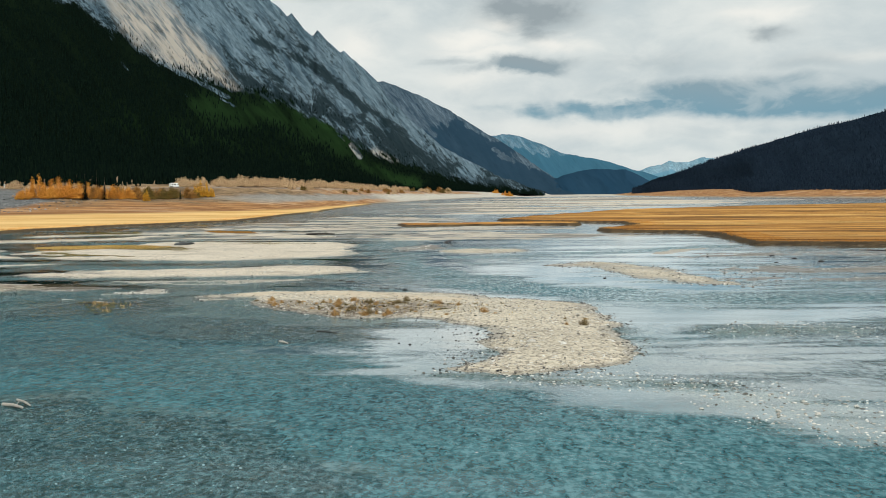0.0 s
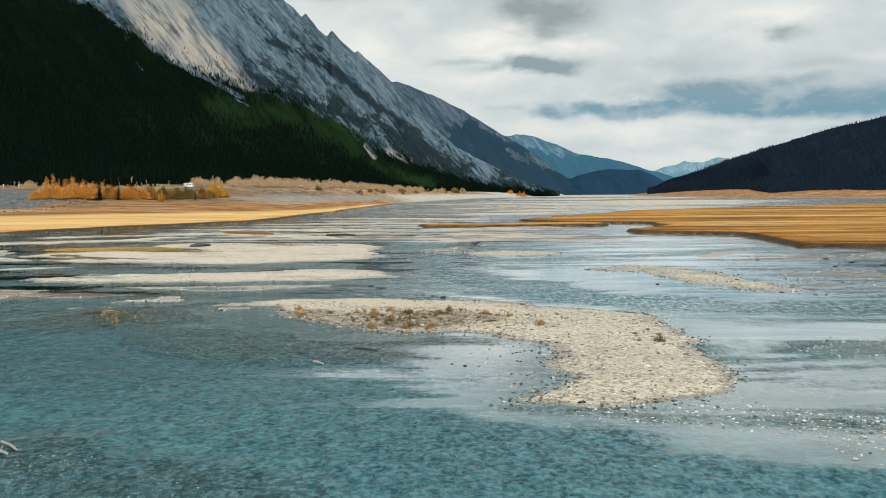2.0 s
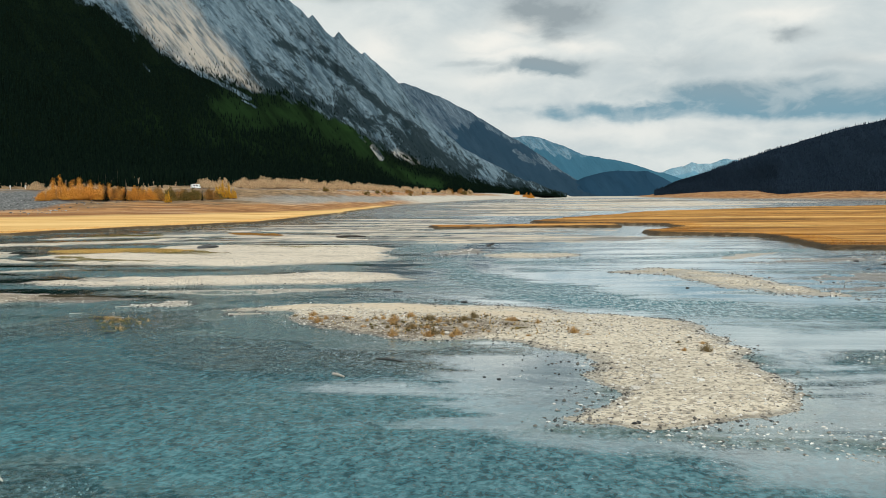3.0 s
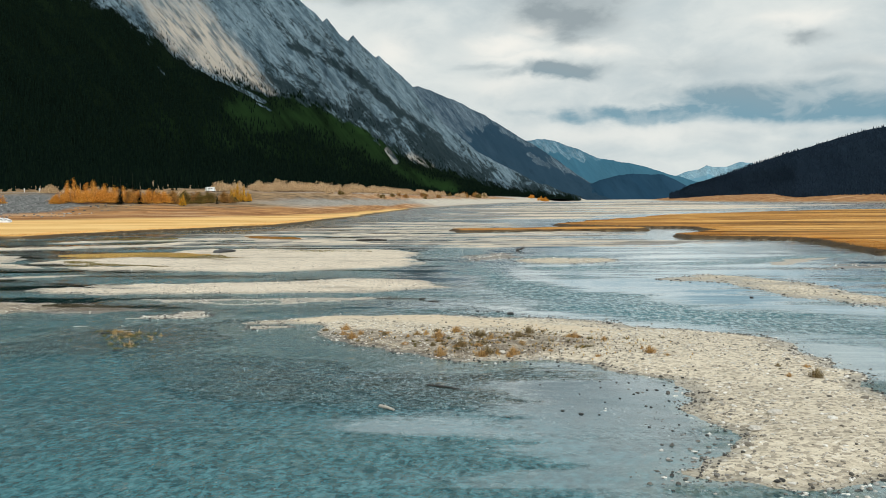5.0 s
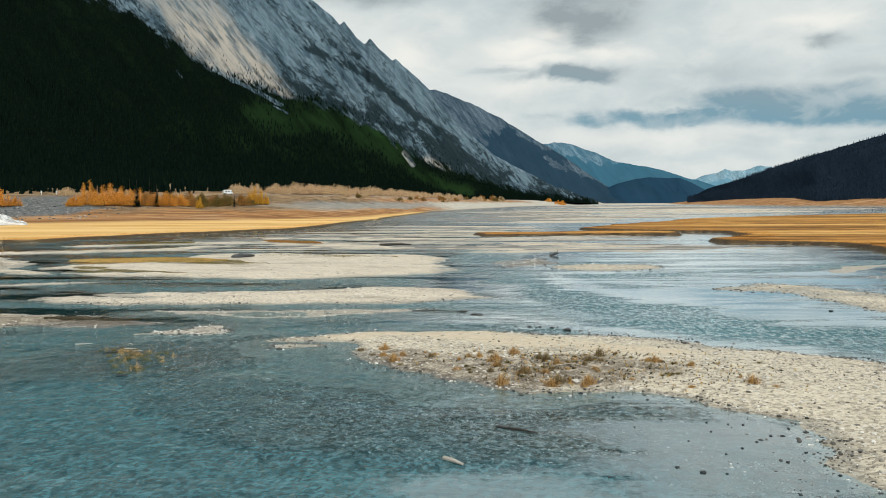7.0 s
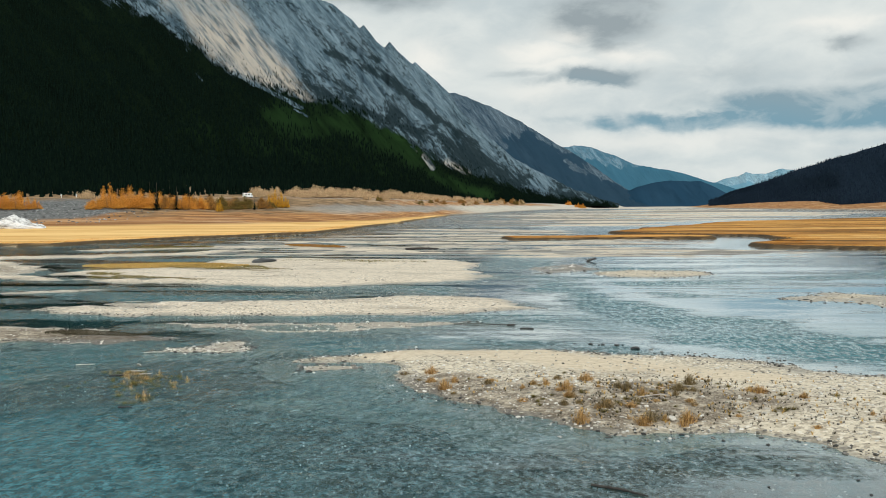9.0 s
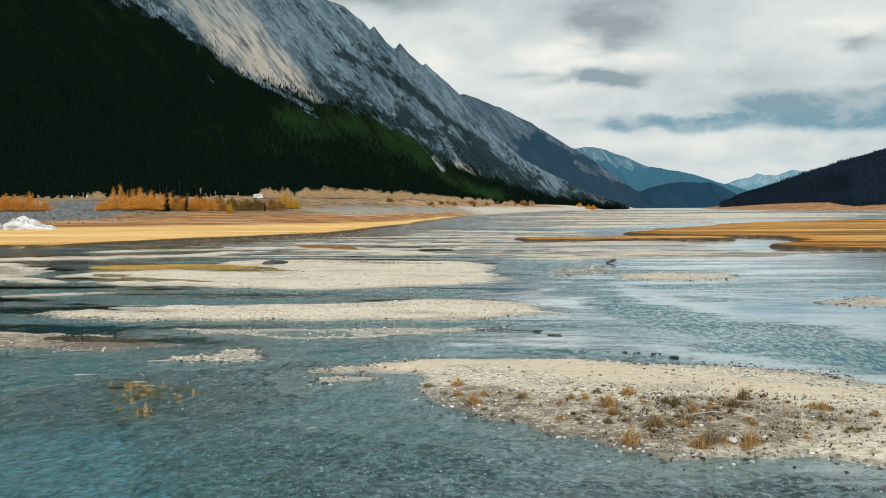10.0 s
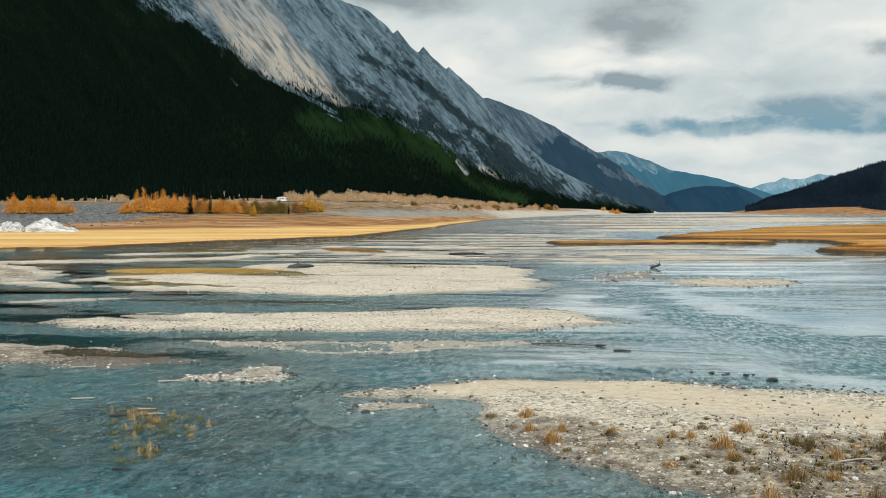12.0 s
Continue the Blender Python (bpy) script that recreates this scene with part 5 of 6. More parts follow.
def shrub(name, label, category, mat, high, wide, seed, leaves=700):
    """A multi-stemmed shrub or small tree: stems under an uneven crown with gaps."""
    r = random.Random(seed)
    thing = tagged(new(name), label, category, "autumn shrubs on the lake bank")
    blobs, bm = [], bmesh.new()
    for k in range(r.randint(11, 15)):
        q, rad = r.uniform(0, 6.28), wide * 0.5 * r.uniform(0.0, 0.95)
        top = high * r.uniform(0.5, 1.08) * (1 - 0.62 * (2 * rad / wide) ** 1.6)
        bx, by = rad * math.cos(q), rad * math.sin(q)
        limb(bm, (bx * 0.3, by * 0.3, -0.3), (bx, by, top * 0.8), 0.09, 0.02)
        blobs.append((bx, by, top * 0.55, wide * r.uniform(0.07, 0.13), top * r.uniform(0.34, 0.46)))
        blobs.append((bx * 0.98, by * 0.98, top * 0.84, wide * r.uniform(0.025, 0.05), top * 0.16))
        blobs.append((bx * 1.15, by * 1.15, top * 0.2, wide * r.uniform(0.10, 0.16), top * 0.2))
    part("stem", bm, M_BARK, thing, "thin grey stems")
    v, l, s = leaf_cloud(blobs, int(leaves * 4.2), 0.15, seed)
    mesh_part("crown", make_mesh("crown", v, l, s, mat), thing)
    return thing


def spruce(name, label, high, seed):
    """A single spruce with whorls of drooping boughs."""
    r = random.Random(seed)
    thing = tagged(new(name), label, "tree", "spruce on the lake bank")
    bm = bmesh.new()
    limb(bm, (0, 0, -0.4), (0, 0, high * 0.95), high * 0.018, 0.02)
    part("trunk", bm, M_BARK, thing)
    bm = bmesh.new()
    for k in range(22):
        f = k / 22
        zc, rad = high * (0.06 + 0.92 * f), high * 0.17 * (1 - f) ** 0.85 + 0.05
        for i in range(9):
            q = 6.2832 * (i + r.random()) / 9
            w = rad * r.uniform(0.7, 1.15)
            tip = Vector((w * math.cos(q), w * math.sin(q), zc - 0.30 * w))
            side = Vector((-math.sin(q), math.cos(q), 0)) * w * 0.28
            root = Vector((0, 0, zc + 0.12 * w))
            a, b, c, d = (bm.verts.new(p) for p in (root, (root + tip) / 2 + side, tip, (root + tip) / 2 - side))
            bm.faces.new((a, b, c))
            bm.faces.new((a, c, d))
    part("crown", bm, M_SPRUCE, thing)
    return thing


def on_bank(x, y):
    return float(ground_height(np.array([x], float), np.array([y], float))[0][0])


def plant(master, x, y, scale, turn):
    c = copy_thing(master, pose(x, y, on_bank(x, y) - 0.05, 0, 0, turn))
    wide = 1.2 if master is SPRUCE else 1.75 if master in SH_ORANGE else 1.6
    c.scale = (wide * scale, wide * scale, (1.35 if master in SH_TAN else 1.05 if master in SH_ORANGE else 1.2) * scale)
    return c


SH_ORANGE = [shrub("willow_shrub", "bushy orange autumn willow with many thin stems", "shrub", M_LEAF, 9.5, 11, 31, 1500),
             shrub("willow_shrub", "rounded orange autumn willow on the bank", "shrub", M_LEAF, 8.0, 8.5, 32, 1200)]
SH_YELLOW = [shrub("aspen_tree", "slender yellow autumn aspen on the bank", "tree", M_LEAF_YELLOW, 9.0, 4.2, 33, 800)]
SH_BROWN = [shrub("brown_shrub", "low rust-brown shrub on the bank", "shrub", M_LEAF_BROWN, 6.5, 9, 34, 1000),
            shrub("olive_shrub", "low dark olive shrub on the bank", "shrub", M_LEAF_OLIVE, 5.5, 8, 35, 900)]
SH_TAN = [shrub("bare_willow", "bare pale tan willow thicket beside the road", "shrub", M_LEAF_TAN, 4.6, 10, 36, 1000),
          shrub("bare_willow", "bare pale tan willow thicket on the cut bank", "shrub", M_LEAF_TAN, 6.0, 8, 37, 1000)]
SPRUCE = spruce("spruce_tree", "single dark spruce among orange shrubs", 11.5, 38)


def place_first(ob, x, y, scale, turn):
    ob.matrix_basis = pose(x, y, on_bank(x, y) - 0.05, 0, 0, turn)
    ob.scale = (1.4 * scale, 1.4 * scale, 1.2 * scale)


place_first(SH_ORANGE[0], -212, 489, 1.15, 20)
place_first(SH_ORANGE[1], -271, 478, 1.0, 70)
place_first(SH_YELLOW[0], -158, 581, 1.0, 10)
place_first(SH_BROWN[0], -189, 498, 1.0, 50)
place_first(SH_BROWN[1], -166, 537, 1.0, 120)
place_first(SH_TAN[0], -255, 556, 1.0, 0)
place_first(SH_TAN[1], -168, 690, 1.0, 40)
place_first(SPRUCE, -189, 487, 1.0, 0)
for x, y, s in ((-206, 491, 1.2), (-200, 497, 1.05), (-196, 505, 0.95), (-218, 492, 0.8)):
    plant(SH_ORANGE[0], x, y, s, 37 * x)
for x, y, s in ((-264, 477, 1.0), (-258, 478, 0.95), (-252, 478, 1.05), (-246, 481, 0.6), (-217, 480, 0.62), (-186, 500, 0.8), (-179, 498, 0.9), (-174, 505, 0.8)):
    plant(SH_ORANGE[1], x, y, s, 37 * x)
for x, y, s in ((-203, 500, 0.9), (-192, 507, 0.7), (-172, 515, 0.5)):
    plant(SH_ORANGE[1], x, y, s, 23 * x)
for x, y, s in ((-216, 520, 1.0), (-208, 524, 1.0), (-200, 528, 0.9), (-188, 540, 0.9), (-180, 552, 0.9)):
    plant(SH_TAN[1], x, y, s, 19 * x)
for x, y, s in ((-155, 584, 0.85), (-160, 578, 0.7), (-163, 500, 0.55), (-153, 588, 0.6)):
    plant(SH_YELLOW[0], x, y, s, 53 * x)
for x, y, s in ((-173, 512, 0.9), (-168, 540, 0.9), (-160, 562, 0.9), (-183, 512, 1.0), (-193, 515, 1.0), (-164, 575, 0.8), (-178, 530, 1.0), (-205, 512, 0.8), (-186, 525, 0.9)):
    plant(SH_BROWN[0], x, y, s, 29 * x)
for x, y, s in ((-170, 522, 1.0), (-163, 548, 0.9), (-176, 545, 1.0), (-169, 560, 1.0), (-190, 535, 0.9), (-158, 570, 0.7), (-198, 522, 0.8)):
    plant(SH_BROWN[1], x, y, s, 31 * x)
for x, y, s in ((-182, 494, 0.85), (-159, 545, 0.5), (-232, 585, 0.7), (-226, 600, 0.9)):
    plant(SPRUCE, x, y, s, 41 * x)
r = random.Random(77)
for k in range(80):
    f = (k + r.random()) / 80
    y = 655 + 1000 * f ** 1.4
    x = float(np.interp(y, [600, 670, 755, 935, 1406, 1700], [-238, -176, -156, -137, -117, -104])) - r.uniform(0, 9)
    plant(SH_TAN[k % 2], x, y, r.uniform(0.6, 1.35), r.uniform(0, 360))
for k in range(26):
    y = 690 + 700 * r.random()
    x = float(np.interp(y, [600, 670, 755, 935, 1406, 1700], [-205, -150, -134, -115, -97, -86])) + r.uniform(-3, 10)
    plant((SH_TAN + SH_BROWN)[k % 4], x, y, r.uniform(0.4, 0.8), r.uniform(0, 360))
for k in range(9):
    plant(SH_ORANGE[k % 2], r.uniform(70, 120), r.uniform(2850, 2950), r.uniform(1.0, 1.6), r.uniform(0, 360))
for k in range(14):
    y = r.uniform(1500, 2300)
    x = float(np.interp(y, [1406, 2200, 3050], [-107, -66, 85])) + r.uniform(4, 22)
    plant((SH_BROWN + SH_TAN)[k % 4], x, y, r.uniform(1.0, 1.7), r.uniform(0, 360))

# ---- scree blocks on the bank
r = np.random.RandomState(91)
x, y = r.uniform(-330, -175, 30000), r.uniform(372, 520, 30000)
u = left_u(x, y)
ok = (u > 0.12) & (u < 0.62) & (x < -178 + 12 * fbm(x * 0.02, y * 0.02, 3, 41))
x, y = x[ok][:2600], y[ok][:2600]
s = 0.22 + 1.1 * r.rand(len(x)) ** 6
me = scatter("scree_blocks", ICO_V, ICO_F, np.stack([x, y, bank_height(x, y) + 0.3 + 0.1 * s], -1), s, r.rand(len(x)) * 6.28, M_BOULDER, np.stack([r.uniform(0.8, 1.4, len(x)), r.uniform(0.7, 1.1, len(x)), r.uniform(0.5, 0.9, len(x))], -1), 0.6)
tagged(new("scree_blocks", me), "grey-blue broken limestone blocks on the bank", "rocks", kind="stuff")


def outcrop(label, x, y, sx, sy, sz, seed):
    """A smooth pale limestone hump with cracks along its dip."""
    n = 46
    th, ph = np.meshgrid(np.linspace(0, 2 * np.pi, n * 2), np.linspace(0, np.pi / 2 + 0.25, n))
    rad = 1 + 0.16 * fbm(np.cos(th) * 1.4 + 5, np.sin(th) * 1.4 + 2 * ph, 5, seed)
    px, py, pz = rad * np.sin(ph) * np.cos(th), rad * np.sin(ph) * np.sin(th), rad * np.cos(ph)
    pz = pz - 0.10 * np.abs(fbm((px * 1.1 + py * 0.6 + pz) * 3.2, py * 0.8, 4, seed + 1))
    me = sheet("rock_outcrop", px * sx, py * sy, pz * sz, M_OUTCROP)
    ob = tagged(new("rock_outcrop", me), label, "rock", "white rocks below the bank")
    ob.matrix_basis = pose(x, y, on_bank(x, y) - 0.2, 0, 0, 0)
    return ob


outcrop("smooth white limestone hump with dark cracks", -188.3, 357, 7.0, 6, 4.2, 3)
outcrop("low tail of the white limestone hump", -182.8, 356, 6.0, 4, 2.2, 4)
outcrop("smaller white limestone hump with a brown seam", -199.0, 358, 2.6, 4, 3.4, 5)
outcrop("white limestone slab above the hump", -194.5, 368, 3.0, 2.5, 4.4, 6)
outcrop("white limestone hump at the flat's edge", -204, 361, 3.0, 4, 3.6, 8)

# ---------------------------------------------------------------- the road, its van and posts
bm = bmesh.new()
prev = None
for k in range(161):
    f = k / 160 * (len(ROAD) - 2)
    i = min(int(f), len(ROAD) - 3)
    (x0, y0), (x1, y1) = ROAD[i], ROAD[i + 1]
    x, y = x0 + (x1 - x0) * (f - i), y0 + (y1 - y0) * (f - i)
    d = Vector((y1 - y0, x0 - x1, 0)).normalized() * 3.6
    z = 13.48
    row = [bm.verts.new((x - d.x, y - d.y, z)), bm.verts.new((x, y, z + 0.06)), bm.verts.new((x + d.x, y + d.y, z)), bm.verts.new((x + d.x * 1.15, y + d.y * 1.15, z - 0.8)), bm.verts.new((x - d.x * 1.15, y - d.y * 1.15, z - 0.8))]
    if prev:
        for i in range(3):
            bm.faces.new((prev[i], prev[i + 1], row[i + 1], row[i]))
        bm.faces.new((prev[4], prev[0], row[0], row[4]))
    prev = row
road = part("road", bm, M_ASPHALT, None)
tagged(road, "pale grey two-lane road along the lake bank", "road", kind="structure")


def box(bm, x0, x1, y0, y1, z0, z1, bevel=0.0):
    g = bmesh.ops.create_cube(bm, size=1.0)["verts"]
    for v in g:
        v.co = Vector((x0 + (x1 - x0) * (v.co.x + 0.5), y0 + (y1 - y0) * (v.co.y + 0.5), z0 + (z1 - z0) * (v.co.z + 0.5)))
    if bevel:
        bmesh.ops.bevel(bm, geom=list({e for v in g for e in v.link_edges}), offset=bevel, segments=2, affect="EDGES", profile=0.5)


def motorhome(x, y, turn):
    van = tagged(new("motorhome"), "white motorhome driving on the lakeside road", "vehicle")
    bm = bmesh.new()
    box(bm, -3.2, 1.9, -1.15, 1.15, 0.55, 3.0, 0.18)
    box(bm, 1.7, 3.0, -1.1, 1.1, 0.55, 1.45, 0.15)
    box(bm, 1.5, 2.5, -1.05, 1.05, 1.3, 2.9, 0.25)
    body = part("body", bm, M_WHITE, van)
    for x0, x1, z0, z1 in ((-2.4, -1.3, 1.7, 2.4), (-0.6, 0.6, 1.7, 2.4), (1.7, 2.4, 1.55, 2.1)):
        for side in (-1, 1):
            bm = bmesh.new()
            box(bm, x0, x1, side * 1.155 - 0.01, side * 1.155 + 0.01, z0, z1, 0.004)
            part("window", bm, M_GLASS, van)
    for wx in (-2.0, 2.1):
        for side in (-1, 1):
            bm = bmesh.new()
            bmesh.ops.create_cone(bm, cap_ends=True, segments=18, radius1=0.4, radius2=0.4, depth=0.26, matrix=Matrix.Translation((wx, side * 1.02, 0.4)) @ Matrix.Rotation(radians(90), 4, "X"))
            part("wheel", bm, M_RUBBER, van)
    van.matrix_basis = pose(x, y, 13.54, 0, 0, turn)


motorhome(-191.7, 643.3, 45)


def road_post(x, y):
    thing = tagged(new("road_post"), "short white marker post beside the road", "post", "marker posts")
    bm = bmesh.new()
    box(bm, -0.15, 0.15, -0.12, 0.12, -0.5, 1.9, 0.03)
    part("post", bm, M_POST, thing)
    bm = bmesh.new()
    box(bm, -0.45, 0.45, -0.16, -0.125, 1.2, 2.4, 0.01)
    part("plate", bm, M_POST, thing, "small pale sign plate")
    thing.matrix_basis = pose(x, y, on_bank(x, y), 0, 0, 0)


road_post(-281, 578)
road_post(-273, 580)

# ---------------------------------------------------------------- grass tufts on the bar and in the shallows


def tuft_mesh(seed, blades, high, spread, mat, lean=(0.1, 0.6)):
    r = np.random.RandomState(seed)
    v = []
    for k in range(blades):
        q, d = r.uniform(0, 6.28), spread * r.rand() ** 0.8
        bx, by = d * math.cos(q), d * math.sin(q)
        h, o, w = high * r.uniform(0.3, 1.0) * (1 - 0.6 * d / spread), r.uniform(*lean) * high, 0.004 + 0.005 * r.rand()
        q2 = q + r.uniform(-0.7, 0.7)
        tx, ty = bx + o * math.cos(q2), by + o * math.sin(q2)
        sx, sy = -math.sin(q2) * w, math.cos(q2) * w
        mx, my = bx + (tx - bx) * 0.35, by + (ty - by) * 0.35
        v += [(bx - sx, by - sy, -0.03), (bx + sx, by + sy, -0.03), (mx + sx, my + sy, h * 0.65), (mx - sx, my - sy, h * 0.65), (mx - sx, my - sy, h * 0.65), (mx + sx, my + sy, h * 0.65), (tx, ty, h * r.uniform(0.75, 1.0))]
    loops, sizes = [], []
    for k in range(blades):
        b = 7 * k
        loops += [b, b + 1, b + 2, b + 3, b + 4, b + 5, b + 6]
        sizes += [4, 3]
    # matted root crown under the blades
    b = len(v)
    v += [(spread * 0.8 * math.cos(0.6283 * i), spread * 0.8 * math.sin(0.6283 * i), -0.04) for i in range(10)] + [(0, 0, 0.06 * high + 0.02)]
    for i in range(10):
        loops += [b + i, b + (i + 1) % 10, b + 10]
        sizes.append(3)
    return make_mesh("blades", v, loops, sizes, mat)


TUFTS = []
for k, (bl, hi, sp, mt, lab, lean) in enumerate(((300, 0.72, 0.40, M_TUFT, "dry golden grass tuft on river gravel", (0.05, 0.45)), (220, 0.40, 0.45, M_TUFT, "low brown-gold grass tuft on gravel", (0.1, 0.7)), (150, 0.30, 0.30, M_SEDGE_GREEN, "small olive grass tuft on gravel", (0.2, 1.0)),
                                               (70, 0.85, 0.34, M_TUFT, "tall tawny grass clump standing in shallow water", (0.02, 0.22)))):
    TUFTS.append((tuft_mesh(300 + k, bl, hi, sp, mt, lean), lab))


def tuft(kind, x, y, z, scale, turn, label=""):
    me, lab = TUFTS[kind]
    ob = tagged(new("grass_tuft", me), label or lab, "grass", "grass tufts on the river")
    ob.matrix_basis = pose(x, y, z, 0, 0, turn) @ Matrix.Diagonal((scale * (0.75 + 0.5 * ((turn * 7.31) % 1)), scale, scale * (0.8 + 0.6 * ((turn * 3.17) % 1)), 1))


A_PTS, A_ROUGH, A_SEED, A_TOP = BARS[0]


def bar_z(x, y):
    xx, yy = np.array([x], float), np.array([y], float)
    sd = bar_sd(xx, yy, A_PTS, A_ROUGH, A_SEED)
    return float(bar_top(sd, xx, yy, A_TOP, A_SEED)[0]), float(sd[0])


r = random.Random(5)
for x, y, n in ((-13.0, 72.9, 7), (-9.8, 71.2, 8), (-9.4, 69.3, 6), (-9.0, 67.6, 4), (-7.7, 67.8, 5), (-6.7, 70.2, 6), (-6.5, 68.2, 3), (-5.2, 71.6, 3), (-6.2, 66.4, 2), (-5.3, 67.0, 5), (-4.1, 71.8, 4), (-8.2, 72.0, 2), (-15.2, 74.6, 4), (-1.5, 69.0, 3), (1.5, 66, 3), (5.8, 60.5, 5)):
    for k in range(n):
        px, py = x + r.gauss(0, 0.6), y + r.gauss(0, 0.9)
        z, sd = bar_z(px, py)
        if sd < -0.2:
            tuft(0 if k < 2 else r.choice((0, 1, 1, 2)), px, py, z, r.uniform(0.22, 0.55) if k else 0.7, r.uniform(0, 360))
for k in range(60):
    px, py = r.gauss(-7, 3.5), r.gauss(69, 2.4)
    z, sd = bar_z(px, py)
    if sd < -0.5:
        tuft(r.choice((1, 2, 2, 2)), px, py, z, r.uniform(0.25, 0.5), r.uniform(0, 360))


def weed_sprigs(label, x, y, z, high, seed, mat):
    """A scatter of little sprigs, eight blades each."""
    rr = np.random.RandomState(seed)
    v, f = [], []
    for q in range(8):
        c, s, o = math.cos(0.785 * q), math.sin(0.785 * q), 0.25 + 0.5 * rr.rand()
        v += [(-0.07 * s, 0.07 * c, 0), (0.07 * s, -0.07 * c, 0), (o * c, o * s, rr.uniform(0.5, 1.0))]
        f.append((3 * q, 3 * q + 1, 3 * q + 2))
    me = scatter("weed_sprigs", np.array(v), np.array(f), np.stack([x, y, z], -1), high * rr.uniform(0.5, 1.3, len(x)), rr.rand(len(x)) * 6.28, mat)
    tagged(new("weed_sprigs", me), label, "grass", kind="stuff")


rs = np.random.RandomState(88)
wx, wy = rs.normal(-6.5, 4.0, 1500), rs.normal(69.2, 2.6, 1500)
wsd = bar_sd(wx, wy, A_PTS, A_ROUGH, A_SEED)
ok = (wsd < -0.5) & (fbm(wx * 0.5, wy * 0.5, 3, 89) > -0.25)
wx, wy, wz0 = wx[ok], wy[ok], bar_top(wsd, wx, wy, A_TOP, A_SEED)[ok] - 0.01
half = len(wx) // 3
weed_sprigs("sparse brown-gold sprigs among the stones", wx[:half], wy[:half], wz0[:half], 0.14, 1, M_SEDGE_OLIVE)
weed_sprigs("low dark olive weeds among the stones", wx[half:], wy[half:], wz0[half:], 0.13, 2, M_WEED)
for x, y, n in ((-29.3, 75.0, 4), (-28.2, 74.8, 6), (-26.9, 74.4, 7), (-26.0, 74.0, 7), (-26.3, 72.6, 6), (-25.2, 73.2, 5), (-24.4, 70.4, 4), (-25.4, 70.4, 3), (-24.0, 72.4, 3), (-24.2, 69.2, 5)):
    for k in range(2 * n):
        px, py = x + 0.35 * (-26.2 - x) + r.gauss(0, 0.3), y + r.gauss(0, 0.5)
        tuft(r.choice((3, 2, 2, 2, 1)), px, py, -0.05, r.uniform(0.28, 0.62), r.uniform(0, 360), "tawny grass clump standing in shallow water")

for k in range(30):
    px, py = r.gauss(-26.2, 1.0), r.gauss(73.0, 1.5)
    tuft(2, px, py, -0.05, r.uniform(0.3, 0.6), r.uniform(0, 360), "small olive grass clump standing in shallow water")

# sedge strip on the broad island and brown crowns on far bars (uncountable blades)


def strip(label, pts, count, seed, mat, tall):
    rr = np.random.RandomState(seed)
    p = np.array(pts)
    pad = p[:, 2].max() + 1
    x, y = rr.uniform(p[:, 0].min() - pad, p[:, 0].max() + pad, count * 10), rr.uniform(p[:, 1].min() - pad, p[:, 1].max() + pad, count * 10)
    ok = chain(x, y, pts) + 0.9 * fbm(x * 0.3, y * 0.3, 3, seed) < 0
    x, y = x[ok][:count], y[ok][:count]
    me = scatter("sedge_strip", BLADE_V, BLADE_F, np.stack([x, y, np.full(len(x), 0.2)], -1), rr.uniform(0.6, 1.3, len(x)) * tall, rr.rand(len(x)) * 6.28, mat, np.stack([np.full(len(x), 0.7)] * 2 + [rr.uniform(0.8, 1.5, len(x))], -1))
    tagged(new("sedge_strip", me), label, "grass", kind="stuff")


strip("strip of gold sedge on the gravel island", [(-61.5, 149, 2.5), (-55, 149, 5), (-49, 148, 4.5)], 15000, 51, M_SEDGE_OLIVE, 0.13)
strip("olive end of the sedge strip", [(-50, 147, 4), (-45, 144.5, 4), (-41.5, 142, 2)], 9000, 52, M_SEDGE_GREEN, 0.12)
strip("dark olive weed at the island's lower edge", [(-57, 136, 1.2), (-50, 130, 1.4), (-43, 127.5, 0.8)], 5000, 53, M_SEDGE_GREEN, 0.05)
strip("brown grass crown on a far gravel bar", [(-55, 215, 1.5), (-50, 209, 3), (-44, 203, 1.5)], 3000, 54, M_LEAF_BROWN, 0.13)
strip("line of brown weed on the gravel island", [(-42, 160, 1.5), (-32, 158, 2), (-25, 156, 1)], 600, 55, M_SEDGE_GREEN, 0.16)
strip("brown grass on a thin gravel streak", [(-80, 203, 1.5), (-70, 206, 2)], 700, 56, M_SEDGE_GREEN, 0.2)
strip("dark scrub at the rim of the sedge strip", [(-45, 141.5, 0.8), (-40.5, 140, 1.2), (-38, 143, 0.8)], 900, 58, M_SEDGE_GREEN, 0.10)
strip("dark weed on the gravel spit", [(-36.5, 87.0, 1.5), (-32, 86.0, 1.4)], 5000, 57, M_WEED, 0.035)

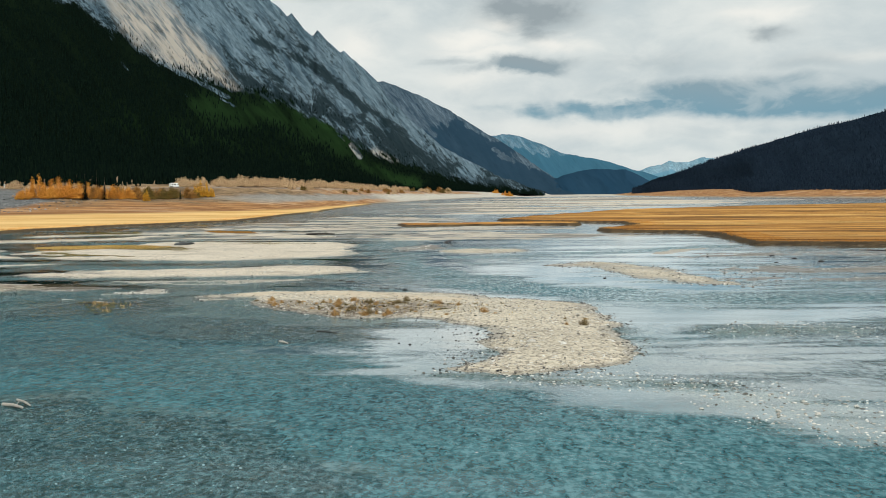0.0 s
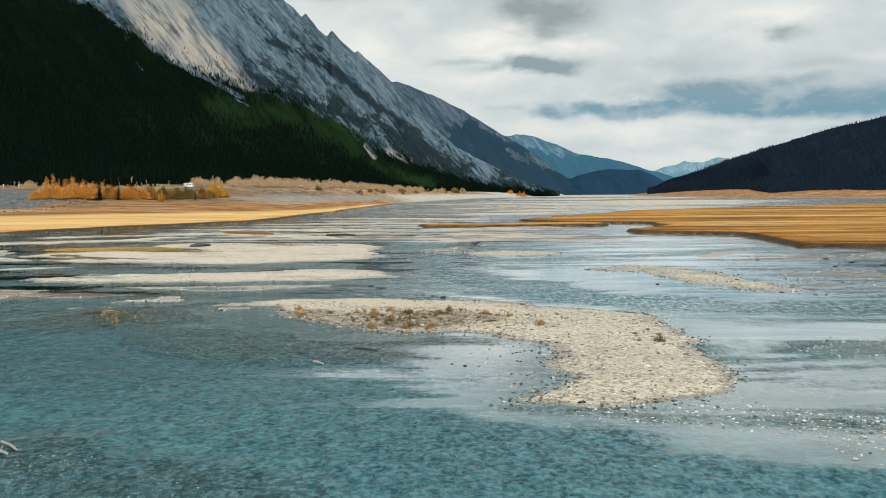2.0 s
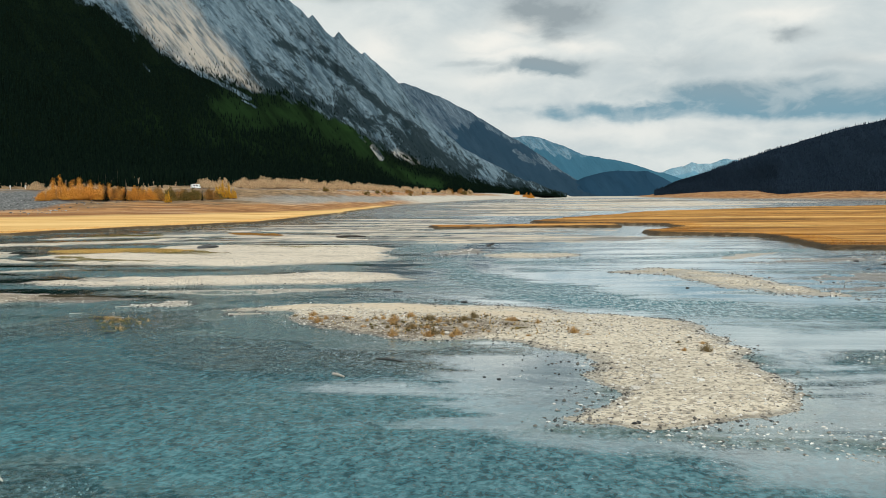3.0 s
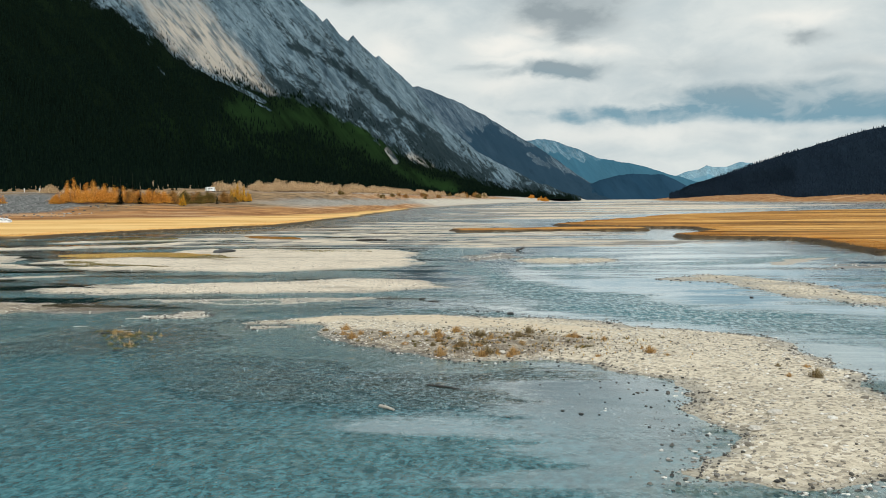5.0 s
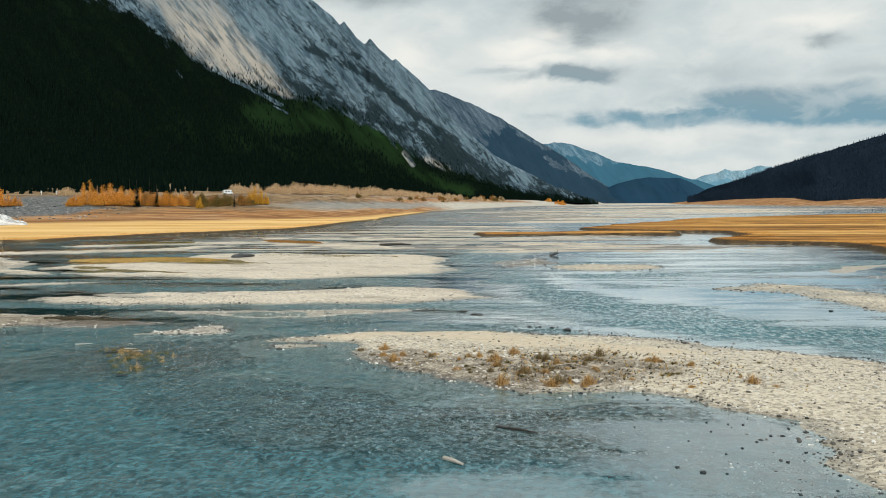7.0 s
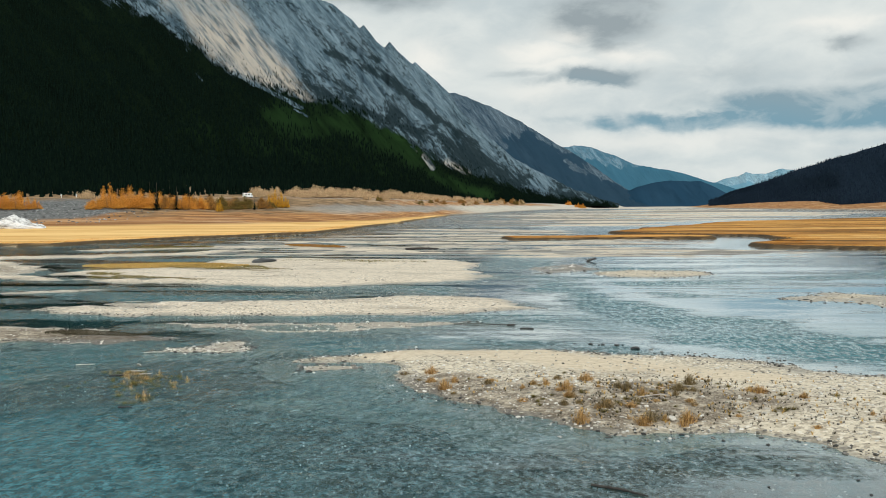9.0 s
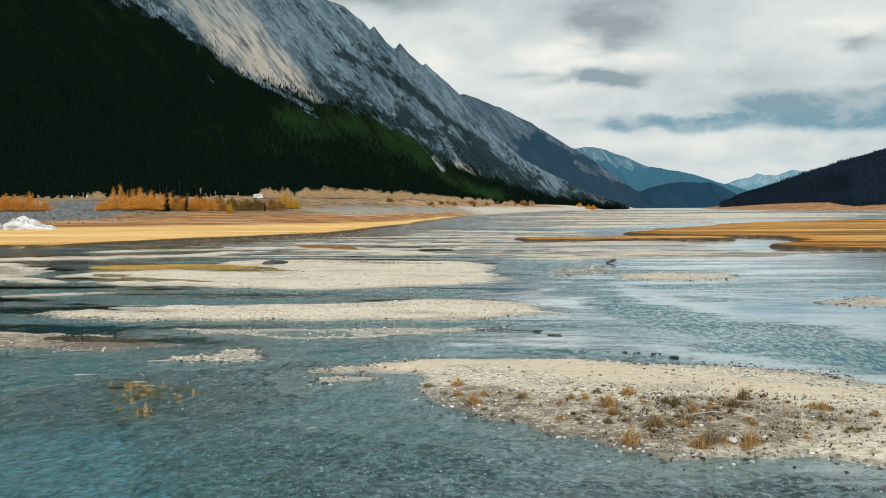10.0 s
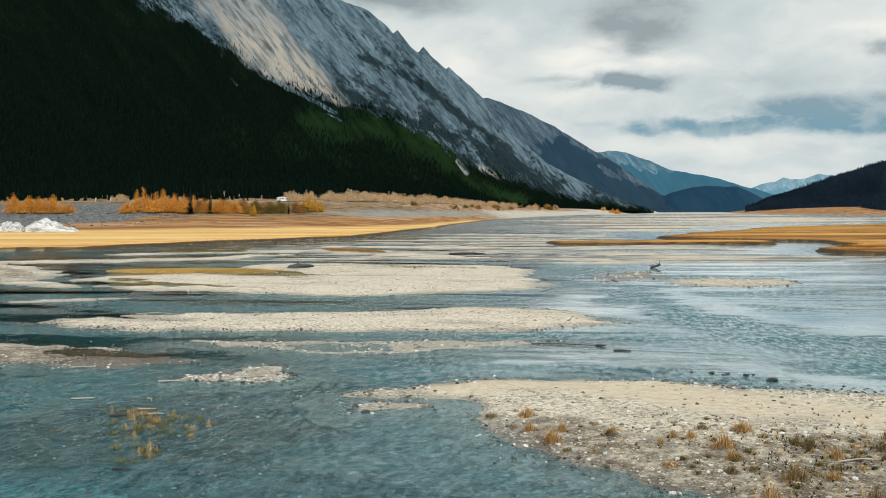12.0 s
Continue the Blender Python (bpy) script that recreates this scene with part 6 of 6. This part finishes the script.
# ---------------------------------------------------------------- driftwood, snags and single boulders


def driftwood(label, a, b, rad, mat, seed=0, branches=0, name="driftwood_log", rise=0.5, reach=0.22):
    """A tapered, slightly crooked log from a to b with broken stubs."""
    rr = random.Random(seed)
    thing = tagged(new(name), label, "driftwood", "driftwood in the river")
    a, b = Vector(a), Vector(b)
    mid = (a + b) / 2 + Vector((rr.uniform(-1, 1), rr.uniform(-1, 1), rr.uniform(0, 0.6))) * (b - a).length * 0.05
    bm = bmesh.new()
    limb(bm, a, mid, rad, rad * 0.85, 9)
    limb(bm, mid, b, rad * 0.85, rad * 0.55, 9)
    part("trunk", bm, mat, thing)
    for k in range(branches):
        f = rr.uniform(0.2, 0.95)
        p = a.lerp(b, f)
        d = Vector((rr.uniform(-1, 1), rr.uniform(-1, 1), rr.uniform(0.0, rise))).normalized() * (b - a).length * rr.uniform(0.08, reach)
        bm = bmesh.new()
        limb(bm, p, p + d, rad * 0.4, rad * 0.12, 6)
        part("branch", bm, mat, thing)
    return thing


driftwood("short bleached log afloat in a calm pool", (-10.15, 55.1, 0.03), (-9.6, 54.45, 0.04), 0.07, M_DRIFT, 1, 1)
driftwood("thin brown stick lying in the shallows", (-8.8, 59.2, 0.02), (-7.5, 58.3, 0.03), 0.04, M_DRIFT_DARK, 2, 1)
driftwood("long dark waterlogged log", (-15.2, 93.4, 0.02), (-11.6, 92.8, 0.04), 0.03, M_DRIFT_DARK, 3, 1)
driftwood("dark knot of wood beside a long log", (-12.0, 92.9, 0.03), (-11.5, 92.75, 0.07), 0.07, M_DRIFT_DARK, 4, 2)
driftwood("short dark stick off the gravel bar", (-11.2, 91.4, 0.02), (-10.4, 91.3, 0.03), 0.045, M_DRIFT_DARK, 5, 1)
driftwood("dark snag with upturned roots in midstream", (-4.1, 162.3, 0.0), (-2.9, 162.2, 0.4), 0.13, M_DRIFT_DARK, 6, 12, "tree_snag", 0.7, 0.6)
driftwood("long dark log stranded far upriver", (-32.0, 196, 0.2), (-26.5, 196, 0.25), 0.2, M_DRIFT_DARK, 7, 3)
for k, (x0, y0, x1, y1) in enumerate(((-34.4, 83.6, -33.5, 83.8), (-29.2, 80.6, -28.3, 80.8), (-30.8, 76.8, -30.0, 77.0), (-28.1, 77.2, -27.7, 76.6), (-27.6, 75.3, -27.0, 75.3), (-26.9, 74.5, -26.4, 74.6), (-26.4, 81.7, -25.5, 82.4), (-41.5, 105.5, -38.8, 105.6))):
    driftwood("bleached stick stranded in the shallows", (x0, y0, 0.04), (x1, y1, 0.05), 0.03, M_DRIFT, 20 + k, 1, "driftwood_stick")
driftwood("dark stick in shallow water", (-28.1, 74.2, 0.02), (-27.4, 74.3, 0.04), 0.04, M_DRIFT_DARK, 31, 1, "driftwood_stick")
driftwood("dark stick near a grass clump", (-24.9, 67.8, 0.02), (-24.4, 67.8, 0.04), 0.035, M_DRIFT_DARK, 32, 1, "driftwood_stick")
driftwood("weathered pale driftwood with a hooked end", (-17.5, 39.4, 0.03), (-16.4, 38.6, 0.08), 0.07, M_DRIFT, 33, 2)
driftwood("pale split branch beside a hooked log", (-17.2, 39.9, 0.10), (-16.35, 39.1, 0.06), 0.05, M_DRIFT, 35, 1)
driftwood("bleached branch lying on the gravel bar", (-6.6, 69.4, 0.33), (-5.4, 69.8, 0.35), 0.02, M_DRIFT, 34, 1, "driftwood_stick")


def boulder(label, x, y, z, size, seed, mat=M_DARK_STONE, flat=0.5):
    bm = bmesh.new()
    bmesh.ops.create_icosphere(bm, subdivisions=3, radius=0.5)
    rr = random.Random(seed)
    off = Vector((rr.uniform(0, 50), rr.uniform(0, 50), rr.uniform(0, 50)))
    for v in bm.verts:
        v.co *= 1 + 0.35 * noise.fractal(v.co * 1.6 + off, 0.8, 2.1, 4)
        v.co.z *= flat
        v.co *= size
    ob = part("boulder", bm, mat, None)
    tagged(ob, label, "rock", "single stones in the river")
    ob.matrix_basis = pose(x, y, z, 0, 0, rr.uniform(0, 360))
    return ob


boulder("dark angular boulder in shallow water", -5.4, 83.6, 0.04, 0.42, 1, M_DARK_STONE, 0.42)
for k, (x, y, s) in enumerate(((-7.5, 85.1, 0.55), (-7.1, 84.8, 0.3), (-6.9, 85.0, 0.45), (-6.2, 84.7, 0.6), (-5.9, 84.9, 0.25), (-8.3, 85.3, 0.3))):
    boulder("dark stone in a row at the bar's edge", x, y, 0.02, 0.42 * s, 10 + k)
for k, (x, y, s) in enumerate(((-3.2, 54.1, 0.34), (-3.8, 54.6, 0.24), (-2.6, 54.0, 0.16), (-1.6, 56.8, 0.2), (-0.7, 55.3, 0.22), (-1.2, 52.2, 0.2), (0.4, 51.2, 0.24), (-5.7, 53.5, 0.22), (-2.1, 58.9, 0.18), (-0.4, 58.4, 0.22), (-3.4, 60.6, 0.2), (-2.2, 56.1, 0.16), (-1.0, 57.6, 0.18), (0.1, 56.4, 0.2), (0.3, 54.0, 0.2), (-0.2, 52.6, 0.16), (-2.0, 60.2, 0.2), (-0.9, 59.9, 0.22), (0.4, 59.4, 0.2), (-4.4, 59.4, 0.16), (-3.0, 57.6, 0.14))):
    boulder("small dark stone breaking a calm pool", x, y, 0.01, 0.46 * s, 20 + k)
for k, (x, y, s) in enumerate(((-5.9, 66.4, 0.34), (1.9, 51.6, 0.4), (3.0, 53.3, 0.45))):
    boulder("pale rounded cobble on the bar", x, y, bar_z(x, y)[0] + 0.05, s, 40 + k, M_STONE)
for k, (x, y, s) in enumerate(((12.2, 94.1, 0.5), (18.9, 100.2, 0.6), (19.7, 99.6, 0.5), (21.5, 93.5, 0.5), (27.8, 95.0, 0.6), (36.7, 125.4, 1.0), (37.6, 119.9, 1.0), (39.0, 114.9, 1.1), (33.6, 113.5, 0.7), (9.6, 110.0, 0.7), (13.5, 112.8, 0.6))):
    boulder("flat dark stone on the far gravel shoal", x, y, 0.04, 0.62 * s, 50 + k, M_DARK_STONE, 0.28)
for k, (x, y, s) in enumerate(((8.2, 38.6, 0.16), (10.8, 38.2, 0.2), (12.0, 37.7, 0.22), (9.4, 41.2, 0.18), (13.8, 38.9, 0.2))):
    boulder("small stone breaking the riffle", x, y, 0.02, s, 70 + k, M_STONE)
boulder("broad dark peat hump on the gravel island", -45.0, 157.0, 0.2, 3.6, 90, M_DARK_STONE, 0.28)

# loose stones over the shallow ridges (uncountable)
r = np.random.RandomState(61)
for (pts, top), count in zip(SHOALS, (4500, 2800, 1500, 2200, 3000, 7500, 1200, 1800, 400, 600)):
    p = np.array(pts)
    pad = p[:, 2].max()
    x, y = r.uniform(p[:, 0].min() - pad, p[:, 0].max() + pad, count * 3), r.uniform(p[:, 1].min() - pad, p[:, 1].max() + pad, count * 3)
    ok = (chain(x, y, pts) + 1.4 * fbm(x * 0.4, y * 0.4, 3, 62) < 0)
    x, y = x[ok][:count], y[ok][:count]
    s = 0.04 + 0.08 * r.rand(len(x)) ** 4
    me = scatter("shoal_stones", ICO_V, ICO_F, np.stack([x, y, top - 0.02 + 0.06 * r.rand(len(x))], -1), s, r.rand(len(x)) * 6.28, M_STONE_WET, np.stack([r.uniform(0.8, 1.4, len(x)), r.uniform(0.7, 1.1, len(x)), r.uniform(0.5, 0.9, len(x))], -1), 0.5)
    tagged(new("shoal_stones", me), "wet stones scattered over a shallow gravel ridge", "stones", kind="stuff")

# dark wet cobbles strung along the shores of the bars (uncountable)
for n_bar, count in ((0, 2600), (2, 900), (3, 900), (10, 400), (14, 350), (15, 150), (16, 150), (17, 150), (20, 120)):
    pts, rough, seed, top = BARS[n_bar]
    p = np.array(pts)
    pad = p[:, 2].max() + 2.5
    x, y = r.uniform(p[:, 0].min() - pad, p[:, 0].max() + pad, count * 14), r.uniform(p[:, 1].min() - pad, p[:, 1].max() + pad, count * 14)
    d = bar_sd(x, y, pts, rough, seed)
    ok = (d > -0.7) & (d < 1.9) & (r.rand(len(x)) < np.exp(-np.maximum(d, 0) / 0.8) * np.clip(0.5 + 1.6 * fbm(x * 0.3, y * 0.3, 3, 66), 0.05, 1))
    x, y, d = x[ok][:count], y[ok][:count], d[ok][:count]
    s = 0.06 + 0.13 * r.rand(len(x)) ** 3
    me = scatter("shore_cobbles", ICO_V, ICO_F, np.stack([x, y, np.where(d < 0, bar_top(d, x, y, top, seed), -0.03) + 0.02], -1), s, r.rand(len(x)) * 6.28, M_STONE_WET, np.stack([r.uniform(0.8, 1.5, len(x)), r.uniform(0.7, 1.1, len(x)), r.uniform(0.5, 0.9, len(x))], -1), 0.5)
    tagged(new("shore_cobbles", me), "dark wet cobbles strung along a gravel shore", "stones", kind="stuff")

# single larger stones of the hooked bar's near end
STONE_ME = []
for k in range(6):
    bm = bmesh.new()
    bmesh.ops.create_icosphere(bm, subdivisions=1, radius=0.5)
    rr = random.Random(400 + k)
    for v in bm.verts:
        v.co *= rr.uniform(0.8, 1.25)
        v.co.z *= 0.5
    sm = bpy.data.meshes.new("stone")
    bm.to_mesh(sm)
    bm.free()
    STONE_ME.append(sm)


def stone_piece_material():
    m, t, b = material("single river stones")
    oi = t.nodes.new("ShaderNodeObjectInfo")
    co = n_coord(t)
    col = n_ramp(t, oi.outputs["Random"], (0.0, (0.08, 0.07, 0.06)), (0.25, (0.30, 0.265, 0.21)), (0.65, (0.54, 0.49, 0.40)), (1.0, (0.82, 0.79, 0.71)))
    col = n_mix(t, n_map(t, n_noise(t, co, 4.0, 4), 0.45, 0.75, 0, 0.5), col, (0.14, 0.13, 0.11))
    finish(t, b, col, 0.85, n_bump(t, n_noise(t, co, 7.0, 4), 0.05), 0.25)
    return m


M_STONE_PIECE = stone_piece_material()
for sm in STONE_ME:
    sm.materials.append(M_STONE_PIECE)
BAR_A = [o for o in scene.objects if o.name.startswith("gravel_bar")][0]
rr = random.Random(9)
made = 0
while made < 280:
    x, y = rr.uniform(-15, 8.5), rr.uniform(45, 80)
    z, sd = bar_z(x, y)
    if sd > 0.5 or (sd < -1.2 and rr.random() < 0.45):
        continue
    s = rr.uniform(0.09, 0.17) if rr.random() < 0.92 else rr.uniform(0.17, 0.28)
    ob = new("stone", STONE_ME[made % 6])
    ob.parent = BAR_A
    ob.matrix_basis = pose(x, y, z + 0.06 * s, rr.uniform(-15, 15), rr.uniform(-15, 15), rr.uniform(0, 360)) @ Matrix.Diagonal((s * 1.2, s, s, 1))
    made += 1
